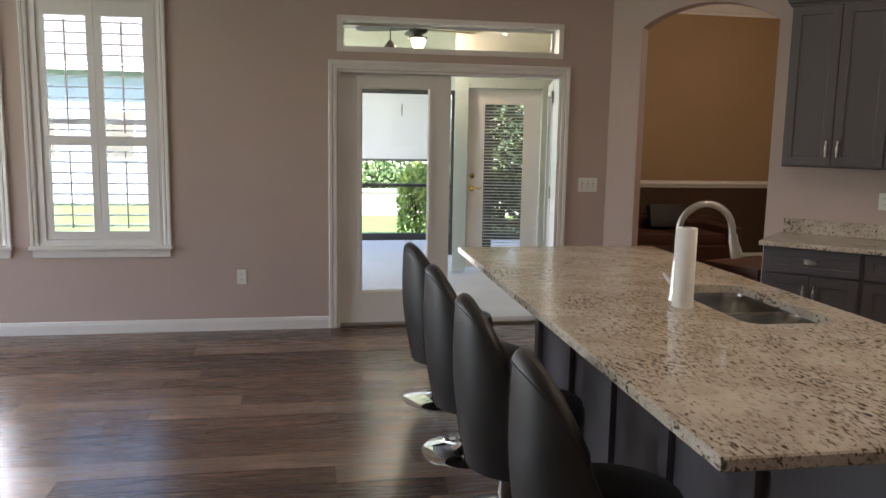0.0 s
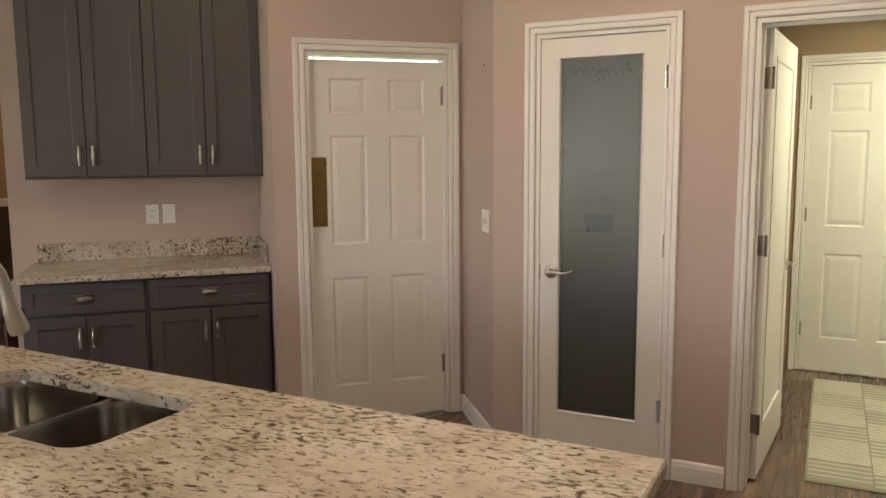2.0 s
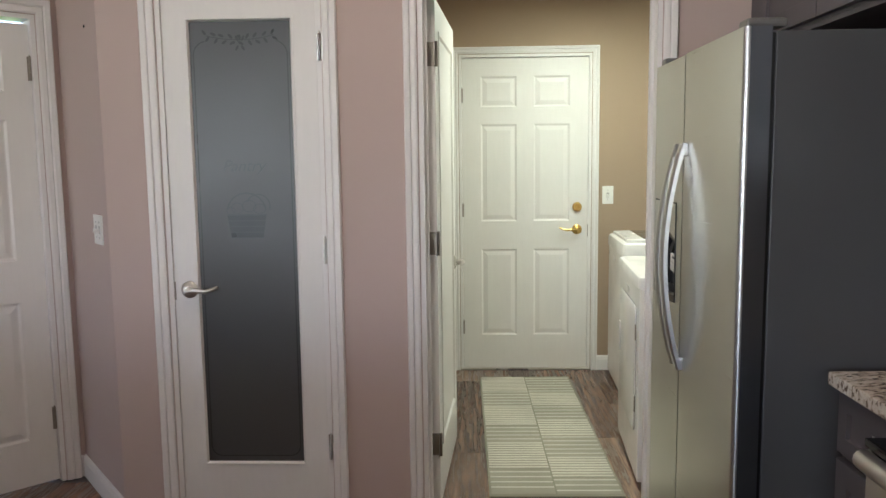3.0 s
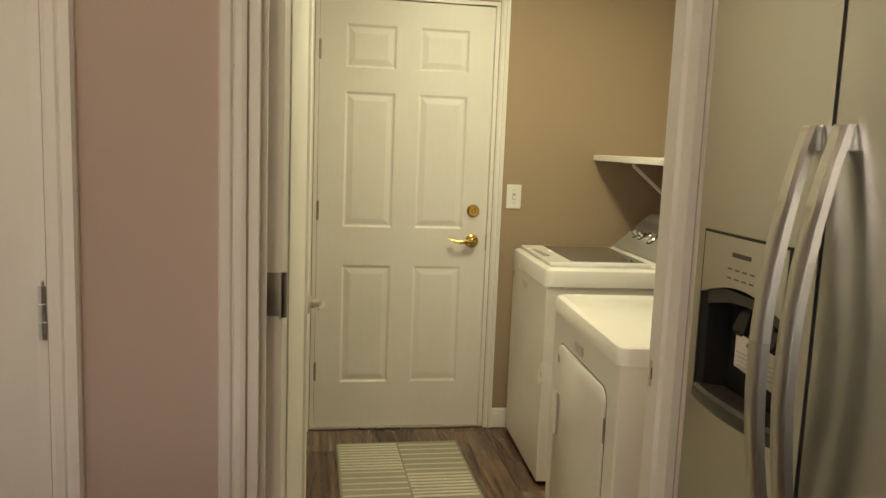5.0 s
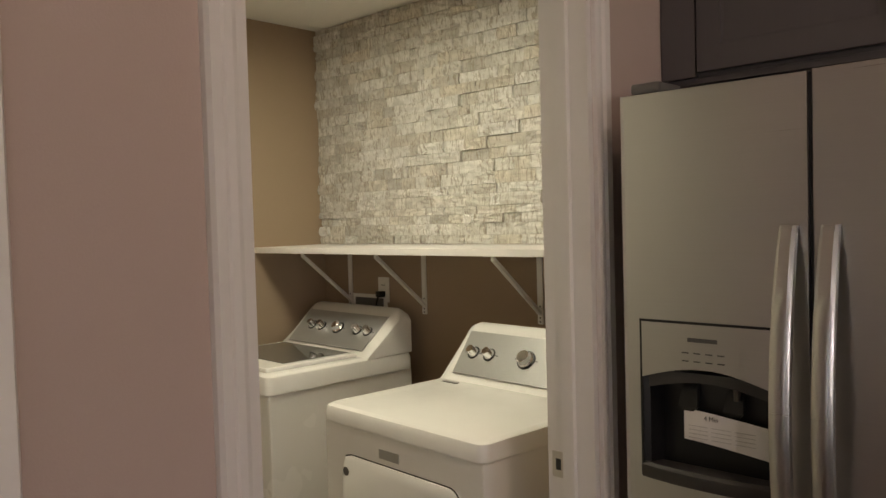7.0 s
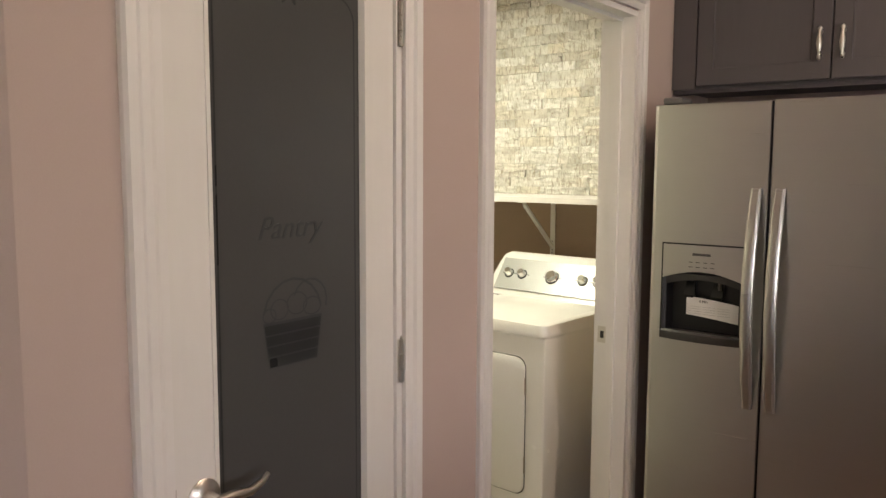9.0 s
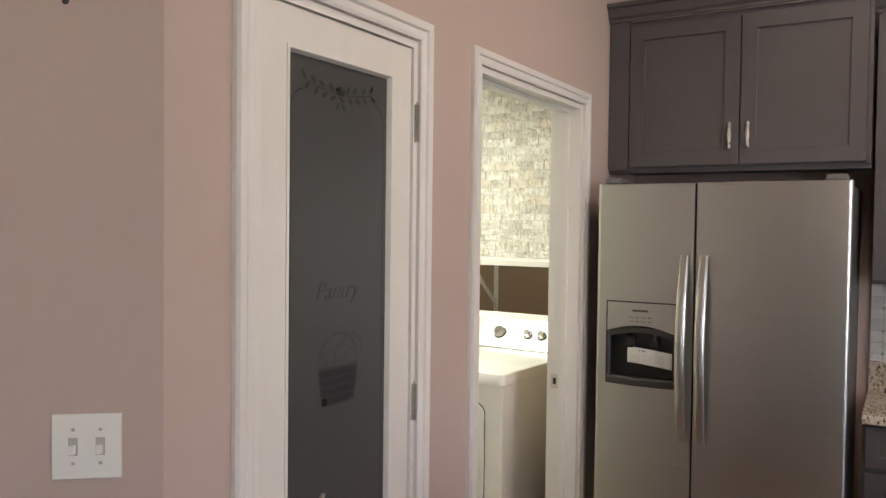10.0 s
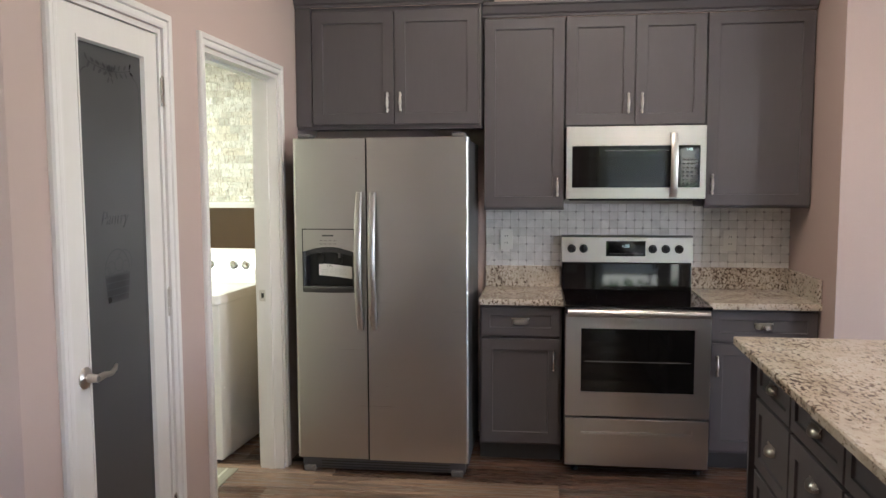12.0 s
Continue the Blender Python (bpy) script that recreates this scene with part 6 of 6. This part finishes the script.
# bath wall with a blind-glazed door, set at a slight angle
lw = pose(3.62, 9.93, 0, 0, 0, 180 - 10.5)
bw = link("wall_lanai_bath", boxes(((0.0, -0.12, 0), (0.12, 0, 3.06)), ((0.95, -0.12, 0), (1.10, 0, 3.06)), ((0.12, -0.12, 2.16), (0.95, 0, 3.06))), CREAM)
bw.matrix_world = lw
tagged(bw, "cream stucco lanai wall around a side door", "wall", kind="structure")
cs = link("trim_sage", boxes(((0.0, 0.001, 0), (0.12, 0.03, 2.25)), ((0.95, 0.001, 0), (1.10, 0.03, 2.25)), ((0.12, 0.001, 2.075), (0.95, 0.03, 2.25)), bevel=0.003), SAGE)
cs.matrix_world = lw
tagged(cs, "sage green door surround", "casing", kind="structure")
d = thing("door_lanai", lw @ pose(0.125, -0.03, 0.03), "white side door with blinds behind its glass", "door", kind="structure")
part("door_leaf", boxes(((0, -0.04, 0), (0.19, 0, 2.06)), ((0.63, -0.04, 0), (0.82, 0, 2.06)), ((0.19, -0.04, 0), (0.63, 0, 0.24)), ((0.19, -0.04, 1.87), (0.63, 0, 2.06))), DOORWHITE, d)
bk = part("pane", boxes(((0.19, -0.038, 0.24), (0.63, -0.034, 1.87))), GLASS, d)
bk.visible_shadow = False
sm_ = None
for i in range(46):
    z = 0.26 + i * 0.035
    if sm_ is None:
        o = part("slat", boxes(((0.195, -0.013, -0.0008), (0.625, 0.013, 0.0012))), SLATBLIND, d)
        sm_ = o.data
    else:
        o = new("slat", sm_)
        o.parent = d
    o.matrix_basis = pose(0, -0.016, z, 24)
part("deadbolt", lathe(bmesh.new(), [(0, 0), (0.03, 0), (0.028, 0.012), (0, 0.014)], 16, (0.765, 0, 1.06), "y"), BRASS, d, "", True)
lever_parts(d, 0.765, 0.92, 0.0, BRASS, -1, "brass lever handle")
# screen wall at the lanai's edge
sc = thing("screen_wall", pose(0, 0, -0.03), "dark bronze screen enclosure posts and rails", "screen frame")
part("sill_rail", boxes(((0.2, 13.0, 0.0), (4.5, 13.06, 0.10)), bevel=0.003), DARKFRAME, sc)
part("mid_rail", boxes(((0.2, 13.01, 0.80), (4.5, 13.05, 0.85)), bevel=0.003), DARKFRAME, sc)
part("head_beam", boxes(((0.2, 12.98, 2.24), (4.5, 13.10, 3.08)), bevel=0.006), CREAM, sc)
for x in (0.25, 1.35, 3.05, 4.4):
    part("post", boxes(((x, 13.005, 0.10), (x + 0.05, 13.055, 2.24)), bevel=0.003), DARKFRAME, sc)
rs = thing("roller_shade", pose(0, 12.93, -0.03), "white roller shade half lowered on the lanai", "roller shade")
part("cloth", boxes(((0.95, 0, 1.22), (3.02, 0.004, 2.17))), SHADE, rs)
part("roller", tube(bmesh.new(), [(0.93, 0.0, 2.20), (3.04, 0.0, 2.20)], 0.035, 12), DARKFRAME, rs, "", True)
part("hem_bar", boxes(((0.95, -0.008, 1.185), (3.02, 0.010, 1.22)), bevel=0.003), GREYPLASTIC, rs)
part("pull_cord", boxes(((2.28, -0.012, 1.85), (2.295, -0.006, 2.02))), GREYPLASTIC, rs)
ss = thing("screen_wall", pose(3.55, 11.35, -0.03, 0, 0, -10), "dark bronze screen frame behind the side door", "screen frame")
part("post", boxes(((-0.38, 0.0, 0.0), (-0.25, 0.06, 3.08)), bevel=0.003), DARKFRAME, ss)
part("mid_rail", boxes(((-0.95, 0.01, 0.42), (0.75, 0.05, 0.48)), bevel=0.003), DARKFRAME, ss)
part("kick_panel", boxes(((-0.95, 0.015, 0.0), (-0.381, 0.045, 0.20))), DARKFRAME, ss)
part("sill_rail", boxes(((-0.95, 0.0, -0.001), (0.75, 0.06, 0.06)), bevel=0.003), DARKFRAME, ss)
# ceiling fan
fan = thing("ceiling_fan", pose(2.08, 9.9, -0.13), "bronze ceiling fan with wooden blades and a lit lantern glass", "ceiling fan")
part("rod", tube(bmesh.new(), [(0, 0, 2.86), (0, 0, 3.186)], 0.012, 10), DARKFRAME, fan)
part("canopy", lathe(bmesh.new(), [(0, 3.15), (0.03, 3.15), (0.065, 3.188), (0, 3.1885)], 18), DARKFRAME, fan, "", True)
part("motor", lathe(bmesh.new(), [(0, 2.74), (0.05, 2.74), (0.10, 2.77), (0.11, 2.81), (0.08, 2.85), (0.02, 2.87), (0, 2.87)], 22), DARKFRAME, fan, "", True)
part("lamp_cap", lathe(bmesh.new(), [(0, 2.735), (0.10, 2.715), (0.105, 2.700), (0.03, 2.738), (0, 2.739)], 20), DARKFRAME, fan, "", True)
part("lamp_glass", lathe(bmesh.new(), [(0, 2.575), (0.035, 2.58), (0.065, 2.62), (0.078, 2.67), (0.075, 2.705), (0, 2.708)], 20), LAMPGLOW, fan, "lit lantern glass", True).visible_shadow = False
for i in range(5):
    a = radians(18 + 72 * i)
    bm = bmesh.new()
    dirv, side = Vector((math.cos(a), math.sin(a), 0)), Vector((-math.sin(a), math.cos(a), 0.18))
    loft(bm, [[tuple(Vector((0, 0, 2.80)) + dirv * r + side * w * s + Vector((0, 0, o))) for s, o in ((-1, 0), (1, 0), (1, 0.008), (-1, 0.008))] for r, w in ((0.11, 0.025), (0.20, 0.055), (0.40, 0.075), (0.60, 0.075), (0.68, 0.05))])
    part("blade", bm, FANWOOD if i in (0, 4) else DARKFRAME, fan)
lamp("fan_lamp", "POINT", pose(2.08, 9.9, 2.515), 7, WARM, 0.03)
pd = thing("hanging_lantern", pose(1.78, 9.9, -0.16), "small dark hanging lantern on the lanai", "lantern")
part("cord", tube(bmesh.new(), [(0, 0, 2.70), (0, 0, 3.218)], 0.008, 8), DARKFRAME, pd)
part("body", lathe(bmesh.new(), [(0, 2.57), (0.075, 2.57), (0.078, 2.62), (0.05, 2.66), (0.02, 2.70), (0, 2.70)], 16), DARKFRAME, pd, "", True)
lc = thing("recessed_light", pose(2.62, 9.9, 3.06), "small recessed lanai ceiling light", "ceiling light", "recessed lanai lights")
part("ring", lathe(bmesh.new(), [(0.05, -0.001), (0.075, -0.001), (0.075, -0.006), (0.05, -0.008), (0.05, -0.001)], 20), WHITE, lc, "", True)
part("lens", lathe(bmesh.new(), [(0, -0.002), (0.05, -0.002), (0.05, -0.006), (0, -0.006)], 18), CANGLOW, lc)
copy_thing(lc, pose(3.35, 9.3, 3.06))
copy_thing(lc, pose(2.3, 11.4, 3.06))

# ---- outdoors ----
slab("ground", [(-300, -300), (300, -300), (300, 300), (-300, 300)], -0.6, -0.17, GRASS, "green lawn reaching the horizon", "ground")


def leaf_mass(name, m, size, n, leaf, mat, label, category, seed, group=""):
    """A shrub: short stems under many small leaves in an uneven mass."""
    r = random.Random(seed)
    t = thing(name, m, label, category, group)
    bm = bmesh.new()
    for i in range(5):
        x, y = r.uniform(-0.3, 0.3) * size[0], r.uniform(-0.3, 0.3) * size[1]
        tube(bm, [(x * 0.4, y * 0.4, 0), (x, y, size[2] * 0.6)], [0.02, 0.008], 6)
    part("stem", bm, BARK, t)
    vs, fs = [], []
    for i in range(n):
        u, v = r.uniform(-1, 1), r.uniform(-1, 1)
        lump = 0.78 + 0.22 * math.sin(u * 7 + seed) * math.cos(v * 5 + seed)
        z = r.random() ** 0.6 * size[2] * lump * (1 - 0.25 * (abs(u) ** 4))
        c = Vector((u * size[0] * 0.5, v * size[1] * 0.5 * (1 - 0.2 * z / size[2]), z))
        q = Euler((r.uniform(0, 6.3), r.uniform(0, 6.3), r.uniform(0, 6.3))).to_matrix()
        k = len(vs)
        s = leaf * r.uniform(0.6, 1.3)
        for a, b in ((-0.5, 0), (0, -0.28), (0.5, 0), (0, 0.28)):
            vs.append(c + q @ Vector((a * s, b * s, 0)))
        fs.append((k, k + 1, k + 2, k + 3))
    me = bpy.data.meshes.new("crown")
    me.from_pydata([tuple(v) for v in vs], [], fs)
    me.materials.append(mat)
    o = new("crown", me)
    o.parent = t
    tagged(o, kind="stuff")
    return t


gw = thing("garden_wall", pose(0, 17.95, -0.17), "low grey concrete garden wall before the hedge", "garden wall")
part("wall", boxes(((-1.5, 0, 0), (6.5, 0.18, 0.50)), bevel=0.01), CONCRETE, gw)
part("coping", boxes(((-1.5, -0.03, 0.501), (6.5, 0.21, 0.56)), bevel=0.01), CONCRETE, gw)
for i, x in enumerate((-0.2, 1.3, 2.8, 4.3)):
    leaf_mass("shrub", pose(x, 18.7 + 0.2 * (i % 2), -0.17), (1.75, 1.0, 1.35), 4200, 0.12, HEDGE, "dense green clipped hedge shrub on the lawn", "shrub", 11 + i, "hedge")
# this shrub's dark leaves imitate what the side door's glass reflects
leaf_mass("shrub", pose(4.55, 14.9, -0.17), (2.4, 1.1, 2.9), 11000, 0.15, REFLECTLEAF, "tall shrub beyond the side door, leaves darkened to stand for the pane's reflection", "shrub", 57)
leaf_mass("shrub", pose(2.80, 14.2, -0.17), (0.8, 0.8, 1.45), 3000, 0.08, LIMEBUSH, "yellow-green shrub outside the lanai screen", "shrub", 31)


def house(m, w, d, h, mat, label):
    t = thing("house", m, label, "house")
    part("wall", boxes(((0, 0, 0), (w, d, h))), mat, t)
    bm = bmesh.new()
    loft(bm, [[(-0.4, -0.4, h), (w + 0.4, -0.4, h), (w + 0.4, d + 0.4, h), (-0.4, d + 0.4, h)], [(w * 0.3, d * 0.48, h + 1.9), (w * 0.7, d * 0.48, h + 1.9), (w * 0.7, d * 0.52, h + 1.9), (w * 0.3, d * 0.52, h + 1.9)]])
    part("roof", bm, ROOF, t)
    for i in range(3):
        x = w * (0.18 + 0.27 * i)
        wn_ = part("window", boxes(((x, -0.03, 1.0), (x + 1.0, 0.02, 2.2)), bevel=0.01), WHITE, t)
        part("pane", boxes(((x + 0.07, -0.035, 1.07), (x + 0.93, -0.031, 2.13))), LIDGLASS, wn_)
    part("fascia", boxes(((-0.42, -0.42, h - 0.16), (w + 0.42, -0.40, h + 0.02))), WHITE, t)
    return t


house(pose(-8.6, 21.0, -0.17), 6.4, 7.0, 3.2, HOUSEBLUE, "blue-grey neighbouring house with white trim")
house(pose(-0.6, 26.0, -0.17), 12.0, 8.0, 3.0, CREAM, "pale stucco neighbouring house behind the hedge")

# ---- pieces: stone, tile and planks ----
sb = link("stone_backing", boxes(((5.036, 0.831, 1.379), (7.139, 0.836, 2.439))), GROUT)
tagged(sb, "stacked split-face ledger stone on the laundry wall", "stone cladding", kind="structure")


def rough_block(seed):
    """A split-faced block one unit wide and high."""
    r = random.Random(seed)
    bm = bmesh.new()
    nx, nz = 4, 3
    g = [[bm.verts.new((i / nx, 1.0 + r.uniform(-0.35, 0.35) * (0 < i < nx or 0 < k < nz), k / nz)) for k in range(nz + 1)] for i in range(nx + 1)]
    for i in range(nx):
        for k in range(nz):
            bm.faces.new((g[i][k], g[i + 1][k], g[i + 1][k + 1], g[i][k + 1]))
    back = [bm.verts.new(p) for p in ((0, 0, 0), (1, 0, 0), (1, 0, 1), (0, 0, 1))]
    bm.faces.new([back[0], back[1]] + [g[i][0] for i in range(nx, -1, -1)])
    bm.faces.new([back[2], back[3]] + [g[i][nz] for i in range(nx + 1)])
    bm.faces.new([back[3], back[0]] + [g[0][k] for k in range(nz + 1)])
    bm.faces.new([back[1], back[2]] + [g[nx][k] for k in range(nz, -1, -1)])
    bmesh.ops.recalc_face_normals(bm, faces=bm.faces)
    me = bpy.data.meshes.new("stone")
    bm.to_mesh(me)
    bm.free()
    me.materials.append(STONE)
    return me


blocks = [rough_block(s) for s in range(6)]
r = random.Random(21)
z, field_v, field_f = 1.380, [], []
while z < 2.436:
    h = min(r.choice((0.033, 0.038, 0.044, 0.048, 0.050)), 2.438 - z)
    x = 5.037 - r.uniform(0, 0.1)
    while x < 7.137:
        w = r.choice((0.06, 0.08, 0.10, 0.12, 0.15, 0.20))
        a, b = max(5.037, x), min(7.137, x + w)
        if b - a > 0.012:
            m = Matrix.LocRotScale((a + 0.0007, 0.836, z + 0.0007), None, (b - a - 0.0020, r.uniform(0.010, 0.025), h - 0.0020))
            me = r.choice(blocks)
            if z < 2.05 and b > 5.35:
                o = new("stone", me)
                o.parent = sb
                o.matrix_basis = m
            else:
                k = len(field_v)
                field_v += [tuple(m @ v.co) for v in me.vertices]
                field_f += [tuple(k + q for q in p.vertices) for p in me.polygons]
        x += w
    z += h
fm_ = bpy.data.meshes.new("stone_field")
fm_.from_pydata(field_v, [], field_f)
fm_.materials.append(STONEFIELD)
sf = new("stone_field", fm_)
sf.parent = sb
tagged(sf, kind="stuff")

tb = link("backsplash", boxes(((2.19, 1.1225, 0.995), (3.900, 1.1245, 1.400))), GROUT)
tagged(tb, "white marble mosaic backsplash with grey dot tiles", "backsplash", kind="structure")
ts = 0.0475
bm = boxes(((0.0012, 0, 0.0012), (ts - 0.0012, 0.006, ts - 0.0012)), bevel=0.0008)
tme = bpy.data.meshes.new("tile")
bm.to_mesh(tme)
bm.free()
tme.materials.append(TILE)
dots = bmesh.new()
for i in range(36):
    for k in range(8):
        x, z = 2.19 + i * ts, 0.995 + k * ts
        o = new("tile", tme)
        o.parent = tb
        o.matrix_basis = pose(x, 1.1245, z)
        if (i + k) % 2 == 0:
            q = 0.0085
            loft(dots, [[(x - q, yy, z), (x, yy, z - q), (x + q, yy, z), (x, yy, z + q)] for yy in (1.1246, 1.1312)])
part("dot_tiles", dots, DOT, tb)

# floor planks, running east and west
PW, PL = 0.182, 1.22


def plank_mesh(length):
    bm = boxes(((0, 0.0007, -0.004), (length - 0.0012, PW - 0.0007, 0.0)))
    me = bpy.data.meshes.new("plank")
    bm.to_mesh(me)
    bm.free()
    me.materials.append(PLANK)
    return me


meshes = {}
r = random.Random(3)
far_bm = bmesh.new()
row = 0
yv = 0.83
while yv < 7.50:
    x0 = -2.6 - r.uniform(0, PL)
    stop_x = 7.12 if yv < 2.75 else 4.9 if yv < 3.9 else min(5.65, 10.85 - yv) if yv > 4.4 else 5.3
    x = x0
    while x < stop_x:
        ln = round(min(PL, max(0.05, stop_x - x)), 2)
        if ln not in meshes:
            meshes[ln] = plank_mesh(ln)
        o = new("plank", meshes[ln])
        o.parent = FLOOR
        o.location = (x, yv, 0.0)
        x += PL
    yv += PW
# planks out of the walker's way stay in one sheet
for x0, y0, x1, y1 in ((-5.0, -3.0, 1.69, 0.828), (-5.0, 0.83, -3.9, 7.50), (4.0, 7.6, 6.5, 9.5)):
    box(far_bm, (x0, y0, -0.0038), (x1, y1, -0.0004))
tagged(part("plank_field", far_bm, PLANK, FLOOR), kind="stuff")
